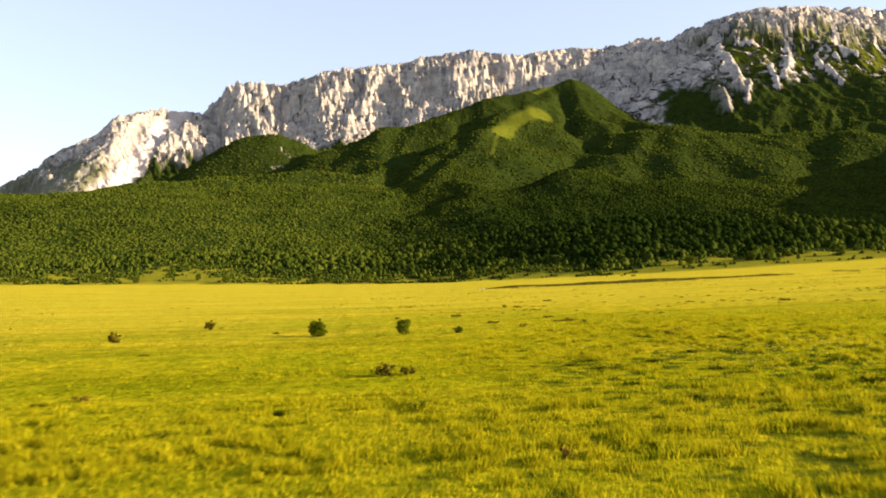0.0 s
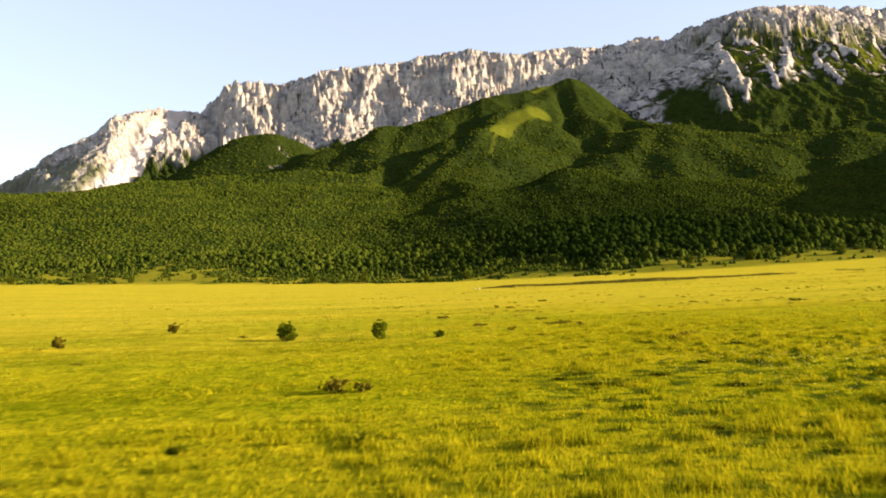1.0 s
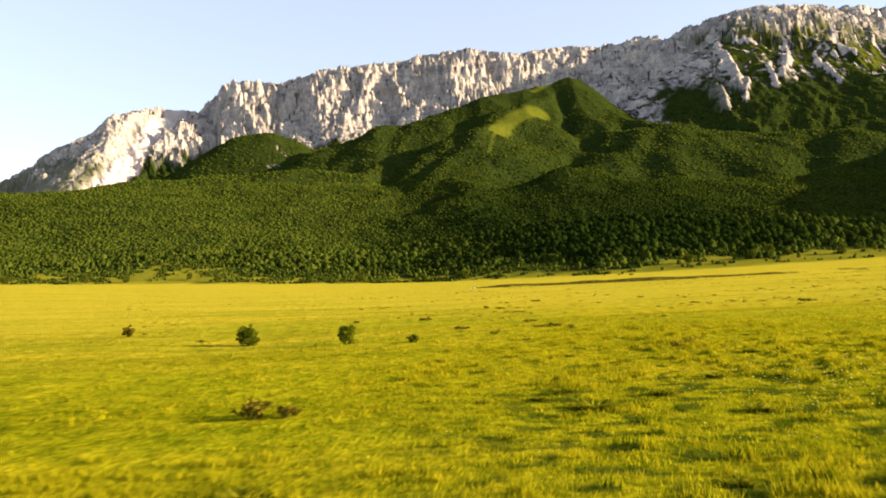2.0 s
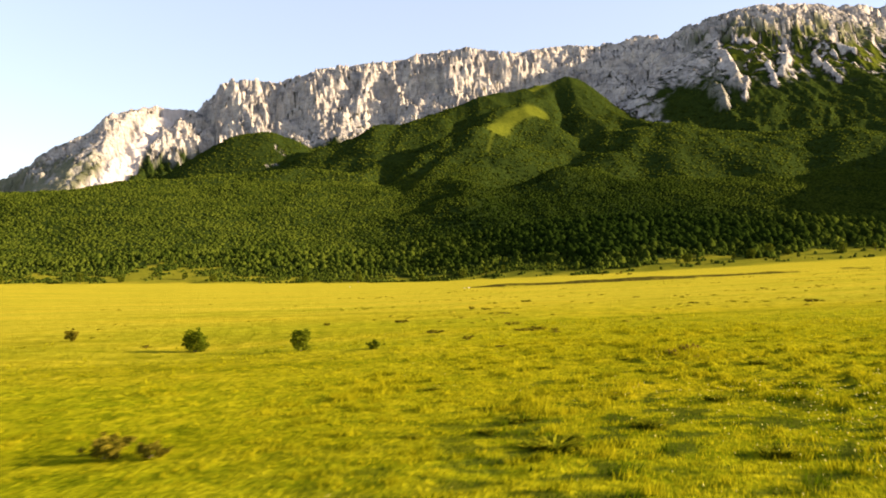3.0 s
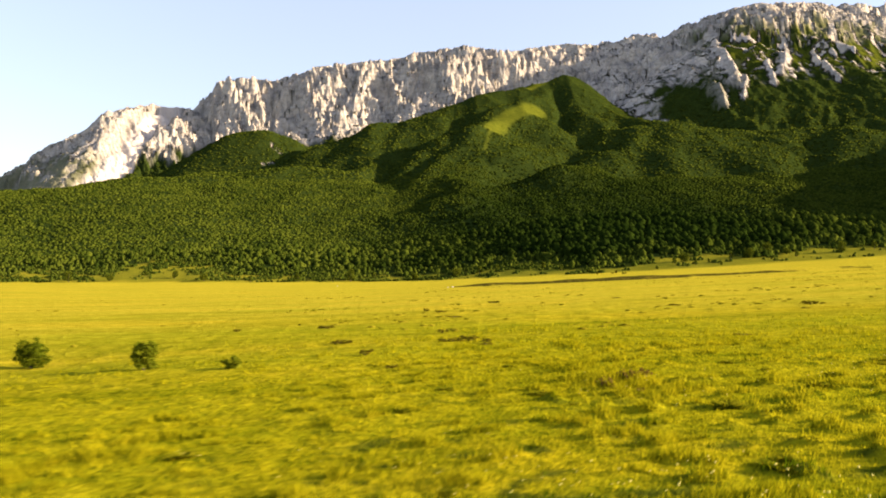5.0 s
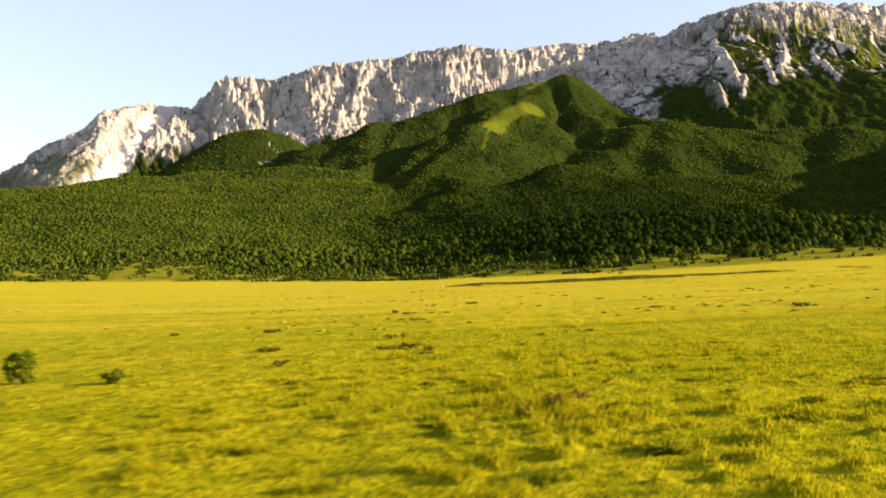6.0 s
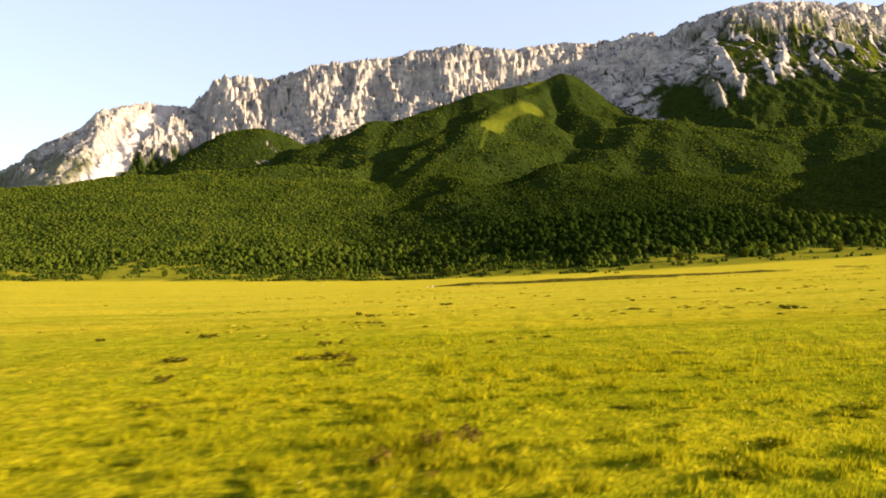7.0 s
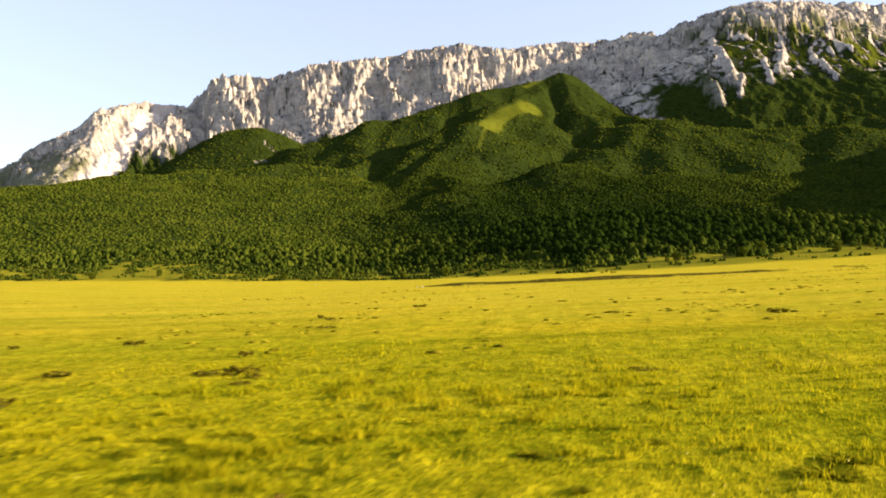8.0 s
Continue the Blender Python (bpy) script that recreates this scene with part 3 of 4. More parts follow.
def build_woods():
    rng = np.random.default_rng(4)
    allv, allf, base = [], [], 0
    low = [(1.0, 0.1), (0.75, 0.7)]
    for near, far_, count, rad, ratio, segments, rings in ((840, 1400, 14500, 4.1, 2.0, 5, low), (1400, 2100, 60000, 2.75, 1.0, 4, low), (2100, 3600, 54000, 4.0, 0.75, 4, low)):
        r = np.sqrt(rng.uniform(near ** 2, far_ ** 2, count))
        a = np.radians(rng.uniform(-34, 34, count))
        x, y = HUB_X + r * np.sin(a), HUB_Y + r * np.cos(a)
        z, own, slope = slope_at(x, y) if far_ > 2500 else (*shape(x, y), 0 * x)
        rock, scree, grass, forest, lush_shade, dry, bank_dark = zones(x, y, slope, z, own)
        edge = y - forest_edge(x)
        thin = step(-10, 90, edge + 90 * fbm(x / 75, y / 60, 4, 94))
        keep = (forest > 0.5) & (rock < 0.35) & (scree < 0.4) & (grass < 0.4) & (rng.uniform(0, 1, count) < 0.12 + 0.88 * thin)
        keep &= ~((own > 0.5) & (rng.uniform(0, 1, count) < step(700, 1150, z - 250 * (x > 1100))))
        x, y, z, edge = x[keep], y[keep], z[keep], edge[keep]
        size = (0.62 + 0.38 * step(0, 160, edge)) * np.clip(np.exp(rng.normal(-0.08, 0.27, len(x))), 0.4, 1.6)
        size = size * np.where(z > 650, 0.75, 1.0)
        if near < 1000:
            size = size * (1 + 0.35 * step(40, 250, x))
            x, y, z, size = (np.concatenate([q, q]) for q in (x, y, z, size))
            k = len(x) // 2
            size[k:] *= rng.uniform(0.5, 0.85, k)
            turn = rng.uniform(0, 6.28, k)
            x[k:] += rad * 0.75 * np.cos(turn)
            y[k:] += rad * 0.75 * np.sin(turn)
            z[k:] += rad * rng.uniform(-0.1, 0.5, k)
        v, f = crowns(x, y, z - 0.5, rad * size, rad * ratio * size, rng, segments, rings)
        allv.append(v)
        allf.append(f + base)
        base += len(v)
    count = 15000
    x = rng.uniform(-760, 760, count)
    edge = rng.normal(-14, 38, count)
    y = forest_edge(x) + edge
    keep = (np.abs(x / y) < 0.66) & (fbm(x / 35, y / 25, 3, 140) + 0.004 * edge > -0.02 - 0.12 * step(-200, -320, x) + 0.22 * step(150, 230, x)) & (y > foot(x) + 4)
    x, y = x[keep], y[keep]
    size = rng.uniform(0.7, 2.3, len(x)) ** 1.2
    v, f = crowns(x, y, height(x, y) - 0.3, size, size * 1.5, rng, 5, low)
    allv.append(v)
    allf.append(f + base)
    verts = np.concatenate(allv)
    me = mesh_from("woods", verts, np.concatenate(allf), CROWN)
    x, y = verts[:, 0], verts[:, 1]
    # crowns are tinted darker low on the slopes and, faintly, high in the east
    dark_stand = (1 - 0.7 * step(430, 700, x)) * step(2700, 1250, y + 420 * fbm(x / 260, y / 260, 4, 160)) * step(-220, 120, x + 160 * fbm(x / 170, y / 150, 3, 163)) * step(20, 90, y - forest_edge(x) + 70 * fbm(x / 60, y / 50, 2, 166))
    upper = step(560, 720, verts[:, 2] + 60 * fbm(x / 150, y / 150, 2, 168)) * step(900, 1250, x)
    dark_stand = np.maximum(dark_stand, 0.3 * upper)
    me.attributes.new("stand", "FLOAT", "POINT").data.foreach_set("value", dark_stand.astype(np.float32))
    ob = new("woods", me)
    tagged(ob, "dense dark green deciduous forest covering the mountain slopes", "forest", kind="stuff")


build_woods()


# ---- the grass of the meadow ----
def build_grass():
    rng = np.random.default_rng(7)
    line = [(x, y, 0) for t, x, y, *rest in PATH]
    n = 3050000
    x, y = rng.uniform(-45, 90, n), rng.uniform(3, 135, n)
    d, _, _ = nearest(x, y, line)
    clump = 0.75 * mound(x, y) + 0.45 * fbm(x / 6, y / 6, 2, 133)
    tuft = step(0.10, 0.40, clump)
    chance = np.exp(-np.maximum(d - 26, 0) / 24.0) * (0.26 + 0.74 * tuft) + 0.02
    grazed = step(12, -8, x - 0.10 * (y - 40) + 9 * fbm(x / 15, y / 15, 2, 205)) * step(30, 44, y)
    chance = chance * (1 - 0.6 * shaded_sward(x, y)) * (1 - 0.8 * grazed) * (1 - 0.6 * step(24, 42, x) * step(48, 62, y)) * step(118, 72, y) * step(3, 14, y)
    keep = rng.uniform(0, 1, n) < chance
    x, y, clump, d, tuft = x[keep], y[keep], clump[keep], d[keep], tuft[keep]
    n = len(x)
    z = meadow(x, y)
    long_ = np.maximum(step(0.0, 0.35, fbm(x / 17, y / 17, 2, 136)), step(48, 34, y))
    low = step(12, -8, x - 0.10 * (y - 40)) * step(30, 44, y)
    tall = (1 - 0.45 * low) * (0.09 + 0.15 * tuft) * (1 + 0.75 * long_) * rng.uniform(0.6, 1.4, n)
    wide = (0.026 + 0.0003 * d) * rng.uniform(0.7, 1.4, n)
    a, lean = rng.uniform(0, np.pi, n), rng.uniform(0.1, 0.8, n) * tall
    la = rng.uniform(0, 2 * np.pi, n)
    v = np.empty((n, 3, 3))
    v[:, 0] = np.stack([x - wide * np.cos(a), y - wide * np.sin(a), z - 0.03], -1)
    v[:, 1] = np.stack([x + wide * np.cos(a), y + wide * np.sin(a), z - 0.03], -1)
    v[:, 2] = np.stack([x + lean * np.cos(la), y + lean * np.sin(la), z + tall], -1)
    f = np.arange(3 * n).reshape(n, 3)
    me = mesh_from("meadow_grass", v.reshape(-1, 3), f, GRASS)
    # blades in these patches are tinted dark for the same painted shade
    me.attributes.new("stand", "FLOAT", "POINT").data.foreach_set("value", np.repeat(shaded_sward(x, y), 3).astype(np.float32))
    ob = new("meadow_grass", me)
    tagged(ob, "sunlit yellow-green grass blades growing over the meadow", "grass", kind="stuff")


build_grass()


# ---- low scrub out on the plain ----
def build_scrub():
    """Ankle-high cushions of heath and thistle, thinning out with the soil."""
    rng = np.random.default_rng(31)
    n = 16000
    x, y = rng.uniform(-190, 240, n), rng.uniform(45, 420, n)
    patchy = fbm(x / 24, y / 24, 3, 170) + 0.10 * rng.normal(size=n)
    far_out = np.hypot(x - 12, y - 40)
    keep = (patchy + 0.0012 * np.minimum(x, 60) > 0.18 + 0.12 * step(110, 200, far_out) + 0.08 * step(20, -40, x)) & (far_out > 64) & (np.abs(x) < 0.7 * y)
    x, y = x[keep], y[keep]
    r = rng.uniform(0.10, 0.42, len(x)) ** 1.15
    v, f = crowns(x, y, meadow(x, y) - 0.04, r * 1.6, r * 0.55, rng, 6, [(1.0, 0.0), (0.85, 0.6)])
    v = v + rng.normal(0, 0.02, v.shape)
    ob = new("low_scrub", mesh_from("low_scrub", v, f, SCRUB, True))
    tagged(ob, "low olive brown scrub dotted over the open plain", "scrub", kind="stuff")


SCRUB = leaf_material("scrub_leaves", [(0.35, (0.10, 0.092, 0.006)), (0.7, (0.17, 0.15, 0.008)), (1.0, (0.26, 0.22, 0.015))], 0.2, 4.0, 0.03, 0.5, 0.05)
build_scrub()


# ---- bushes and shrubs ----
def part(name, me, parent, label=""):
    ob = new(name, me)
    ob.parent = parent
    return tagged(ob, label) if label else ob


def tube(points, radii, sides=6):
    """A tapered limb along points."""
    verts, faces = [], []
    for p, r in zip(points, radii):
        for q in range(sides):
            a = 2 * math.pi * q / sides
            verts.append((p[0] + r * math.cos(a), p[1] + r * math.sin(a), p[2]))
    for i in range(len(points) - 1):
        for q in range(sides):
            a, b = i * sides + q, i * sides + (q + 1) % sides
            faces.append((a, b, b + sides, a + sides))
    faces.append(tuple(range((len(points) - 1) * sides, len(points) * sides)))
    return verts, faces


def leaves(rng, centres, radii, count, size):
    """Small pointed leaves scattered over clumps, denser towards their skin."""
    centres, radii = np.array(centres), np.array(radii)
    pick = rng.choice(len(centres), count, p=radii ** 2 / (radii ** 2).sum())
    v = rng.normal(size=(count, 3))
    v /= np.linalg.norm(v, axis=1)[:, None]
    p = centres[pick] + v * (radii[pick] * rng.uniform(0.35, 1.0, count) ** 0.5 * rng.uniform(0.8, 1.15, count))[:, None] * np.array([1, 1, 0.85])
    p[:, 2] = np.maximum(p[:, 2], 0.05)
    a = rng.normal(size=(count, 3))
    a /= np.linalg.norm(a, axis=1)[:, None]
    b = np.cross(a, rng.normal(size=(count, 3)))
    b /= np.linalg.norm(b, axis=1)[:, None]
    s = size * rng.uniform(0.6, 1.4, count)[:, None]
    quad = np.stack([p - a * s, p + b * s * 0.5, p + a * s, p - b * s * 0.5], 1)
    return quad.reshape(-1, 3), np.arange(4 * count).reshape(count, 4)


def make_bush(name, seed, tall, wide, label, category, clumps=9, count=1600, leaf=0.09, low=0.25, material=None, bark=None):
    """Several stems from one root, and a crown of leaf clumps with gaps."""
    rng = np.random.default_rng(seed)
    root = tagged(new(name), label, category)
    centres, radii = [], []
    for i in range(clumps):
        a = 2 * math.pi * (i / clumps) + rng.uniform(-0.4, 0.4)
        out = wide * 0.5 * rng.uniform(0.25, 0.72)
        h = tall * (low + (0.80 - low) * (i * 0.618 % 1.0))
        centres.append((out * math.cos(a), out * math.sin(a), h))
        radii.append(min(wide, tall) * rng.uniform(0.19, 0.30))
    for i in range(6):
        a, h = rng.uniform(0, 6.28), tall * rng.uniform(0.3, 1.0)
        out = wide * 0.5 * rng.uniform(0.75, 1.0) * (1.0 if h < 0.7 * tall else 0.35)
        centres.append((out * math.cos(a), out * math.sin(a), h))
        radii.append(min(wide, tall) * rng.uniform(0.07, 0.12))
    for i, c in enumerate(centres[:6]):
        bend = (c[0] * 0.35 + rng.uniform(-0.05, 0.05), c[1] * 0.35, c[2] * 0.5)
        pts = [(rng.uniform(-0.05, 0.05), rng.uniform(-0.05, 0.05), -0.08), bend, c]
        v, f = tube(pts, [0.030 * tall, 0.020 * tall, 0.007 * tall])
        part("trunk" if i == 0 else "limb", mesh_from("limb", v, f, bark or BARK), root)
    v, f = leaves(rng, centres, radii, count, leaf)
    part("crown", mesh_from("crown", v, f, material or BUSH_LEAF), root)
    return root


def make_tussock(name, seed, tall, wide, blades, label, material):
    """A tuft of long blades that arch outwards."""
    rng = np.random.default_rng(seed)
    root = tagged(new(name), label, "tussock")
    n = blades
    r, a = wide * 0.5 * np.sqrt(rng.uniform(0, 1, n)), rng.uniform(0, 2 * np.pi, n)
    r = r * (0.75 + 0.25 * np.sin(3 * a + seed))
    x, y = r * np.cos(a), r * np.sin(a)
    h = tall * rng.uniform(0.5, 1.1, n) * (1.1 - 0.5 * (r / (wide * 0.5)) ** 2)
    fa, w = rng.uniform(0, np.pi, n), rng.uniform(0.018, 0.04, n)
    out = 0.45 * h
    v = np.empty((n, 5, 3))
    base, mid, tip = (np.stack([x + k * out * np.cos(a), y + k * out * np.sin(a), q * h - 0.03], -1) for k, q in ((0, 0), (0.3, 0.65), (1, 1)))
    side = np.stack([np.cos(fa), np.sin(fa), 0 * fa], -1) * w[:, None]
    v[:, 0], v[:, 1], v[:, 2], v[:, 3], v[:, 4] = base - side, base + side, mid + side * 0.8, tip, mid - side * 0.8
    f = (np.arange(n)[:, None] * 5 + np.arange(5)[None]).reshape(n, 5)
    part("tuft", mesh_from("tuft", v.reshape(-1, 3), f, material), root)
    return root


def put(ob, x, y, turn=0.0, scale=1.0, flat=1.0):
    z = float(meadow(np.array([float(x)]), np.array([float(y)]))[0])
    return pose(x, y, z, 0, 0, turn) @ Matrix.Diagonal((scale, scale, scale * flat, 1))


JUNIPER = leaf_material("juniper_needles", [(0.35, (0.055, 0.052, 0.005)), (0.7, (0.12, 0.105, 0.009)), (1.0, (0.24, 0.19, 0.018))], 0.2, 5.0, 0.02)
DARK_GRASS = leaf_material("dark_grass", [(0.35, (0.065, 0.09, 0.004)), (0.7, (0.14, 0.16, 0.006)), (1.0, (0.27, 0.25, 0.010))], 0.35, 3.0, 0.02)
RUSTY = leaf_material("rusty_leaves", [(0.35, (0.09, 0.05, 0.012)), (0.7, (0.17, 0.105, 0.02)), (1.0, (0.26, 0.20, 0.03))], 0.3, 4.0, 0.02)

for seed, (x, y, tall, wide, clumps, label) in enumerate((
        (-15.7, 94.3, 2.1, 2.1, 13, "rounded dark green leafy bush standing in the meadow"),
        (-4.8, 86.9, 1.9, 1.7, 9, "bushy small green tree with a pointed top in the grass"),
        (-32.3, 105.5, 1.25, 1.5, 8, "small olive brown bush in the yellow grass"),
        (-37.1, 86, 1.15, 1.5, 7, "low olive bush with spreading branches in the grass"),
        (1.5, 84.2, 0.7, 1.5, 9, "low wide green bush in the long grass"))):
    bush = make_bush("bush", 20 + seed, tall, wide, label, "bush", clumps, int(1500 * tall * wide ** 0.5), 0.085, 0.14, (BUSH_LEAF, YOUNG_LEAF, JUNIPER, JUNIPER, YOUNG_LEAF)[seed])
    bush.matrix_basis = put(bush, x, y, 40 * seed)

JUNIPERS = [(-4.0, 48.9, 1.9, 0.8), (-2.5, 48.7, 1.3, 0.5), (1.8, 119.5, 2.09, 0.37), (11.7, 150.8, 1.21, 0.37), (13.6, 145, 2.09, 0.46), (15.4, 130, 2.09, 0.28), (6.1, 98.4, 2.09, 0.28), (13.9, 106, 1.54, 0.5), (14.6, 97, 2.2, 0.4), (16.0, 97.3, 1.76, 0.34), (17.1, 94.7, 1.1, 0.43), (16.9, 92.8, 1.1, 0.28), (8.9, 88.4, 0.99, 0.31), (11, 81, 1.43, 0.25), (43.3, 135.8, 2.15, 0.31), (55.3, 125.4, 2.2, 0.4), (75.7, 188.8, 2.75, 0.34), (44.1, 171, 1.87, 0.31), (23.3, 173, 2.53, 0.31), (22.8, 91, 1.1, 0.28), (34.8, 92.4, 1.54, 0.22), (-7.4, 118.7, 0.99, 0.31), (-2.2, 126, 0.77, 0.25), (-26.9, 68.6, 1.21, 0.25), (-21.5, 98, 0.95, 0.22), (170.6, 801.6, 2.95, 2.95), (181.0, 780.3, 2.87, 2.87), (194.7, 823.5, 3.64, 3.03), (164.7, 669.7, 2.96, 2.46), (176.4, 709.0, 2.61, 2.61)]
TUSSOCKS = [(-1.3, 36.5, 1.6, 0.35), (-7.7, 35.7, 0.83, 0.29), (20.9, 37.9, 1.39, 0.33), (11.4, 36.1, 0.85, 0.29), (6.8, 25.8, 0.56, 0.49), (13.8, 32.0, 0.94, 0.26), (10.1, 48.0, 1.62, 0.32), (-21.6, 40.8, 1.31, 0.27), (-11.7, 31.5, 0.92, 0.32), (5.7, 50.2, 0.55, 0.24), (10.9, 49.0, 1.07, 0.37), (9.6, 52.7, 1.08, 0.25), (16.0, 46.0, 0.84, 0.39), (13.8, 56.2, 0.7, 0.27), (9.4, 55.5, 0.52, 0.18), (13.7, 50.4, 0.98, 0.33), (9.4, 46.7, 0.68, 0.27), (8.2, 50.6, 0.66, 0.23), (21.8, 57.1, 0.98, 0.21), (28.2, 68.4, 1.29, 0.26), (30.1, 71.0, 0.68, 0.15), (23.5, 65.2, 0.96, 0.39), (12.3, 66.9, 0.79, 0.26), (13.9, 72.1, 0.75, 0.2), (33.8, 74.4, 1.13, 0.19), (28.6, 74.0, 0.74, 0.17), (17.7, 69.7, 0.92, 0.21), (24.8, 68.4, 0.72, 0.2), (18.6, 67.2, 0.54, 0.16), (31.2, 77.9, 0.57, 0.17), (34.6, 75.3, 0.87, 0.17), (23.0, 79.8, 0.69, 0.16), (17.3, 79.5, 0.61, 0.18), (28.0, 77.3, 0.55, 0.17), (14.1, 57.2, 0.64, 0.26), (9.6, 55.8, 0.75, 0.21), (17.5, 54.5, 0.84, 0.34), (22.0, 57.5, 0.98, 0.23), (20.5, 53.9, 0.68, 0.35), (6.2, 61.2, 0.76, 0.23)]
RUSTS = [(20.5, 70.6, 0.9, 0.45), (21.7, 72, 1.1, 0.45), (22.6, 72.9, 1.4, 0.5), (3.7, 25.3, 0.74, 0.37), (-20.0, 41.9, 1.53, 0.34), (20.7, 70.2, 0.53, 0.19), (21.7, 69.7, 0.65, 0.21)]


def scatter(kinds, places, group):
    for i, (x, y, wide, tall) in enumerate(places):
        kind, (w0, h0) = kinds[i % len(kinds)]
        m = put(kind, x, y, 67 * i, wide / w0, (tall / h0) / (wide / w0))
        if i < len(kinds):
            kind.matrix_basis = m
        else:
            copy_thing(kind, m)
        tagged(kind, group=group)


scatter([(tagged(make_bush("low_shrub", 60 + q, 0.7, 1.8, "low dark green juniper shrub sprawling in the meadow grass", "shrub", 11, 900, 0.075, 0.15, JUNIPER), group="low shrubs on the meadow"), (1.8, 0.7)) for q in range(3)], JUNIPERS, "low shrubs on the meadow")
scatter([(tagged(make_tussock("grass_tussock", 70 + q, 0.5, 1.2, 420, "dark green tussock of long grass on the meadow", DARK_GRASS), group="tussocks on the meadow"), (1.2, 0.5)) for q in range(3)], TUSSOCKS, "tussocks on the meadow")
scatter([(tagged(make_bush("dry_shrub", 80, 0.5, 1.2, "rusty reddish brown dry shrub low in the grass", "shrub", 9, 520, 0.06, 0.2, RUSTY), group="dry shrubs on the meadow"), (1.2, 0.5))], RUSTS, "dry shrubs on the meadow")


# ---- single trees and bushes along the edge of the woods ----
def make_tree(seed, tall, wide, label, material):
    rng = np.random.default_rng(seed)
    root = tagged(new("tree"), label, "tree", "trees at the edge of the woods")
    v, f = tube([(0, 0, -0.4), (0.1, 0, tall * 0.3), (0.0, 0.15, tall * 0.75)], [0.035 * tall, 0.026 * tall, 0.008 * tall], 7)
    part("trunk", mesh_from("trunk", v, f, BARK), root)
    centres, radii = [], []
    for i in range(16):
        a, h = 2.4 * i + rng.uniform(-0.3, 0.3), tall * (0.22 + 0.68 * i / 15)
        out = wide * 0.5 * 0.62 * math.sqrt(max(0.05, 1 - (2 * h / tall - 1) ** 2 * 0.85)) * rng.uniform(0.6, 1.1)
        centres.append((out * math.cos(a), out * math.sin(a), h))
        radii.append(wide * rng.uniform(0.15, 0.23))
    for c in centres[2:14:3]:
        v, f = tube([(0, 0.05, c[2] * 0.55), (c[0] * 0.5, c[1] * 0.5, c[2] * 0.82), c], [0.014 * tall, 0.009 * tall, 0.003 * tall], 5)
        part("limb", mesh_from("limb", v, f, BARK), root)
    v, f = leaves(rng, centres, radii, 1100, wide * 0.055)
    part("crown", mesh_from("crown", v, f, material), root)
    return root


def on_land(x, y, turn, scale):
    return pose(x, y, float(height(np.array([float(x)]), np.array([float(y)]))[0]), 0, 0, turn) @ Matrix.Scale(scale, 4)


EDGE_LEAF = leaf_material("edge_leaves", [(0.35, (0.026, 0.042, 0.004)), (0.7, (0.065, 0.085, 0.008)), (1.0, (0.12, 0.14, 0.012))], 0.3, 1.0, 0.05)
TREES = [(291.7, 945.4, 7.7), (312, 929.1, 6.2), (336.2, 915, 3.4), (436.1, 943, 6.9), (437.2, 929, 4.1), (264.1, 919.7, 5.4), (331.9, 943, 4.9), (446.1, 929, 2.7), (385.6, 959, 16.9), (410.6, 968, 15.7), (364.4, 959, 14.1), (435.6, 968, 11.4), (498.6, 959, 14.1), (542.5, 968, 15.7), (308.2, 959.9, 15.6), (67.4, 1064.2, 11), (90.5, 1059.6, 14), (35.9, 1058.6, 17.2), (-108, 1094, 17.7), (-76.9, 1110.8, 14.7), (-19, 1075.5, 14.3), (-179.6, 1088.5, 12.8), (-241.6, 1079.1, 14.3), (-310, 1096.1, 16.1), (-358.3, 1121.1, 11.6), (-403.5, 1132.1, 13.3), (-438.7, 1095.1, 14.5), (-492.4, 1089, 16), (-551.4, 1079, 14.3), (-604.1, 1088, 16), (-131.2, 1085.9, 7.2), (166.2, 998.4, 10.3), (193, 949.8, 7), (148, 1025.5, 9.1)]
kinds = [make_tree(90, 8.0, 7.0, "rounded dark green broadleaf tree at the edge of the woods", EDGE_LEAF),
         make_tree(91, 9.0, 6.0, "tall green broadleaf tree at the edge of the woods", EDGE_LEAF),
         make_tree(92, 5.0, 6.0, "low spreading green tree at the edge of the woods", EDGE_LEAF)]
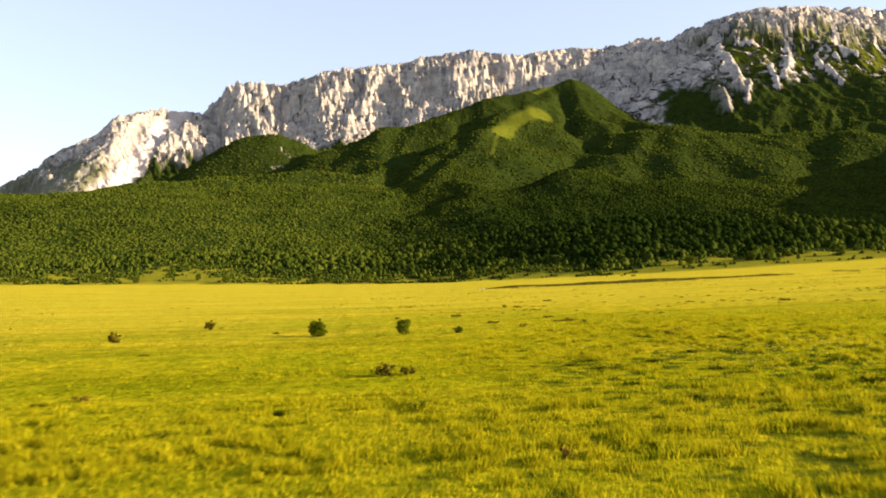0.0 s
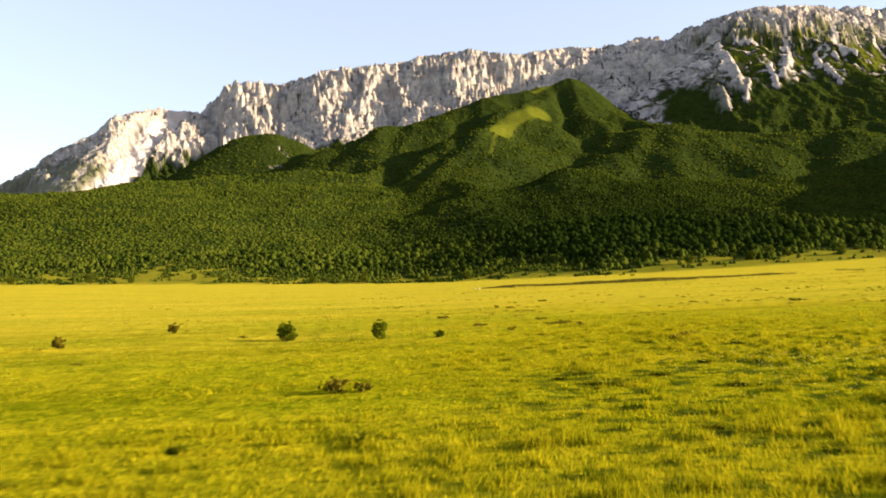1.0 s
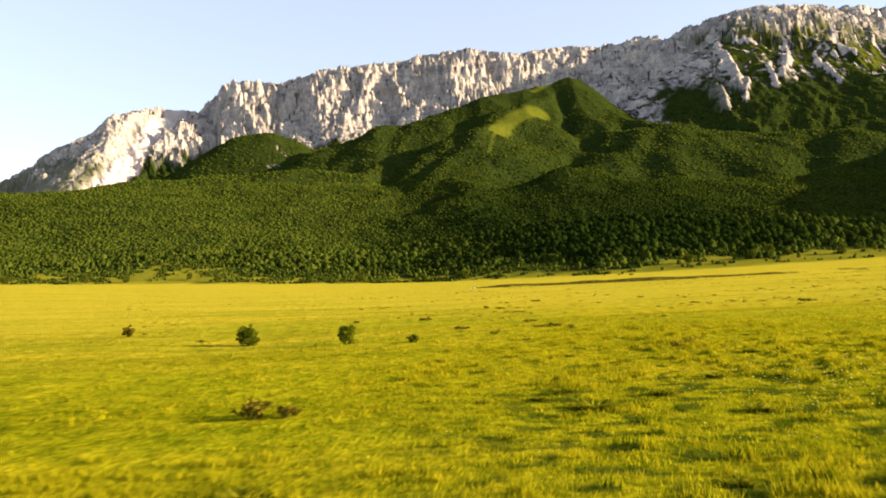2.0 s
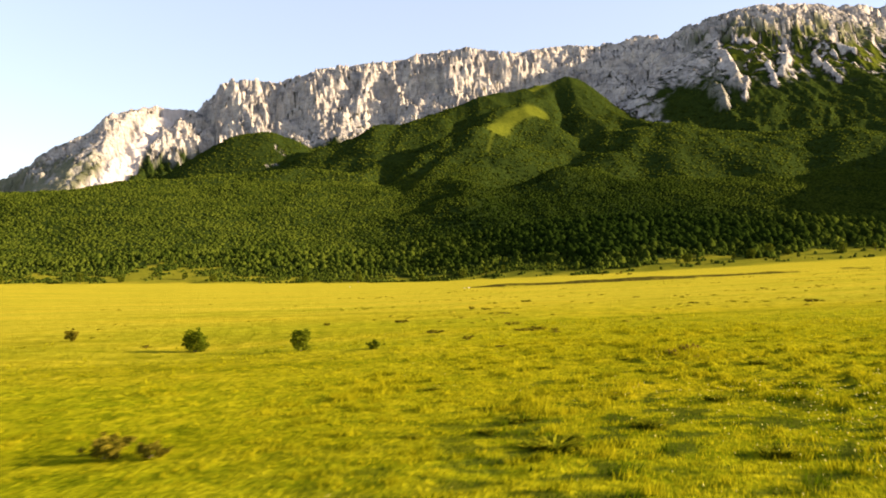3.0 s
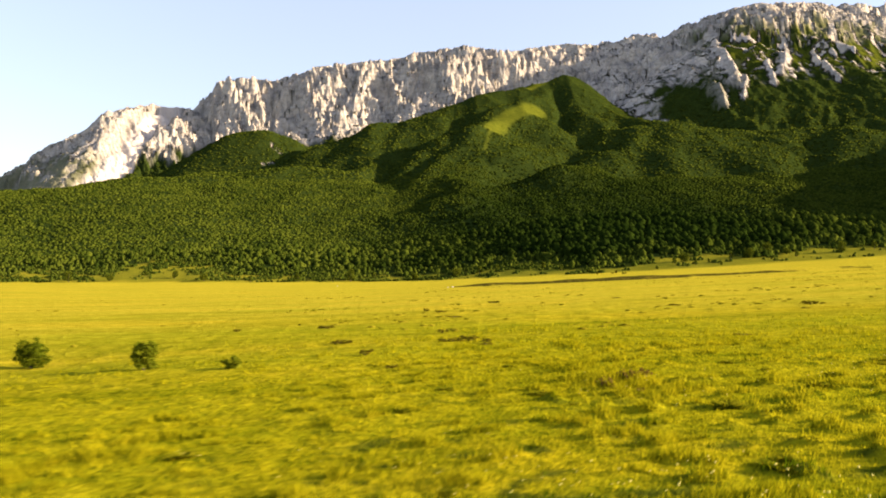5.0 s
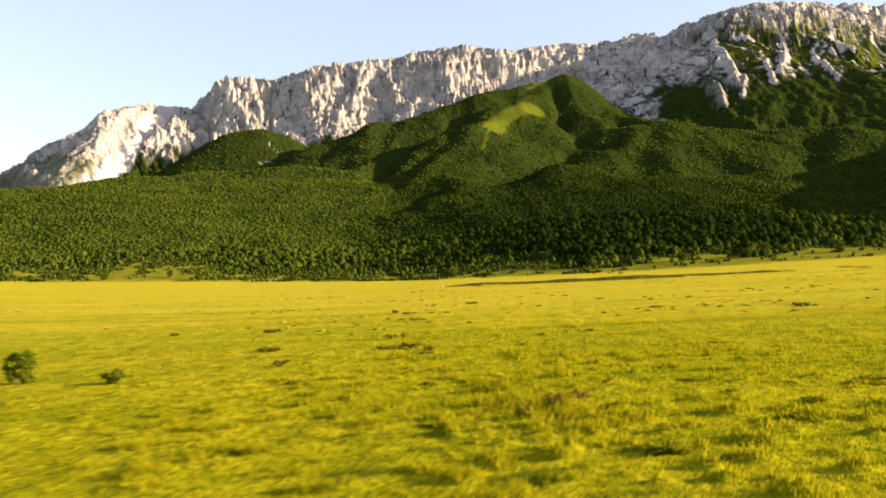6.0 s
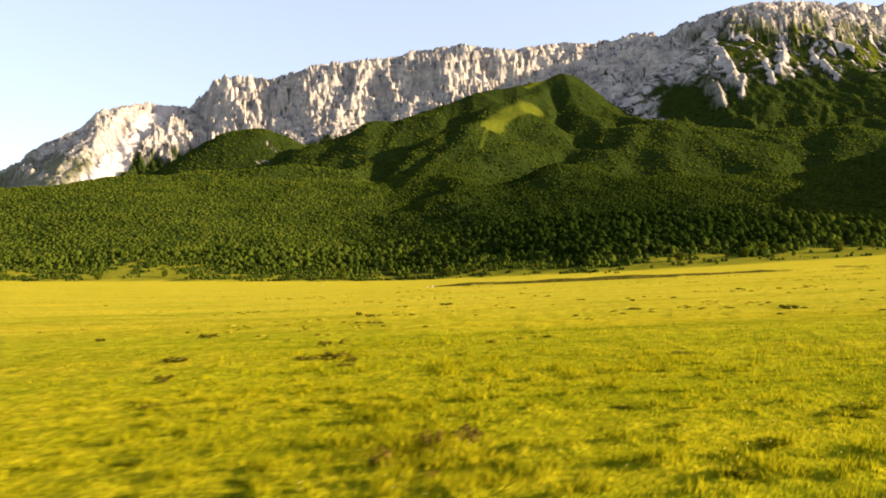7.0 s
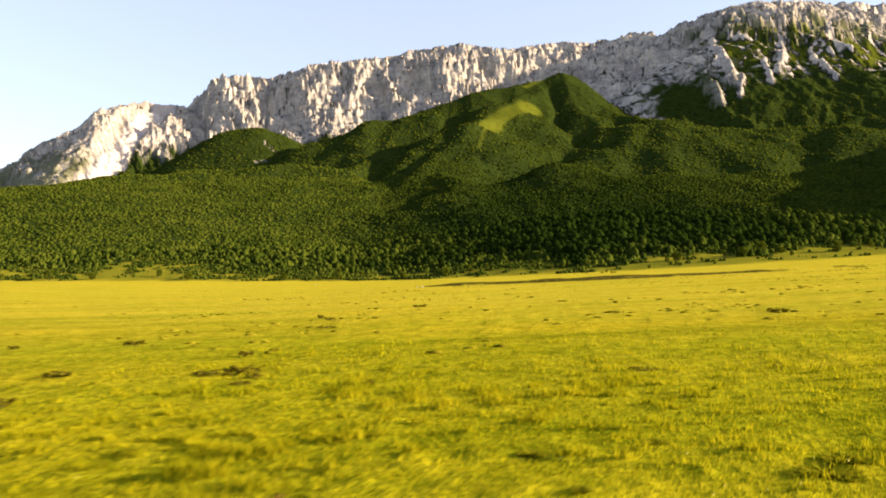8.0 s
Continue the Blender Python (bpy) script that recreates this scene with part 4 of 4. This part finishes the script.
for i, (x, y, tall) in enumerate(TREES):
    kind = kinds[i % 3]
    m = on_land(x, y, 51 * i, tall / (8.0, 9.0, 5.0)[i % 3])
    if i < 3:
        kind.matrix_basis = m
    else:
        copy_thing(kind, m)


# ---- wild flowers, and glints on the grass ----
def build_flowers():
    """Small pale heads on stalks, in drifts; one drift stands in for glints."""
    rng = np.random.default_rng(15)
    PETAL = plain_material("petals", (0.44, 0.38, 0.05), (0.58, 0.52, 0.12), 30.0, 0.7, 0.002)
    n = 14000
    x, y = rng.uniform(-25, 60, n), rng.uniform(15, 100, n)
    # the first 1500 heads stand in for warm glints of sunlit grass
    x[:1500], y[:1500] = rng.normal(24, 8, 1500), rng.normal(52, 11, 1500)
    keep = fbm(x / 11, y / 11, 3, 150) + 0.12 * rng.normal(size=n) + 0.004 * (x - 15) > np.where(np.arange(n) < 1500, 0.02, 0.50)
    x, y = x[keep], y[keep]
    z = meadow(x, y) + rng.uniform(0.22, 0.5, len(x))
    r = rng.uniform(0.010, 0.026, len(x)) * (1 + 0.6 * np.exp(-((x - 24) ** 2 + (y - 52) ** 2) / 120.0))
    v, f = crowns(x, y, z, r, r * 1.2, rng, 5, [(0.5, 0.0), (1.0, 0.5)])
    ob = new("flowers_and_glints", mesh_from("flowers_and_glints", v, f, PETAL))
    tagged(ob, "small cream white wild flowers and warm glints dotted through the grass", "flowers", kind="stuff")


build_flowers()

# ---- two pale stones by the ditch ----
def make_stone(seed, size):
    rng = np.random.default_rng(seed)
    bm = bmesh.new()
    bmesh.ops.create_icosphere(bm, subdivisions=2, radius=size)
    for q in bm.verts:
        q.co *= 1 + 0.22 * noise.noise(q.co * (1.6 / size) + Vector((seed, 0, 0)))
        q.co.z *= 0.7
    me = bpy.data.meshes.new("stone")
    bm.to_mesh(me)
    bm.free()
    me.materials.append(STONE)
    return tagged(new("stone", me), "pale limestone boulder lying at the end of the ditch", "stone", "stones on the meadow")


for i, (x, y, size) in enumerate(((17.5, 374, 0.42), (19.6, 376, 0.55), (-66, 640, 0.6))):
    stone = make_stone(i + 3, size)
    stone.matrix_basis = put(stone, x, y, 70 * i)
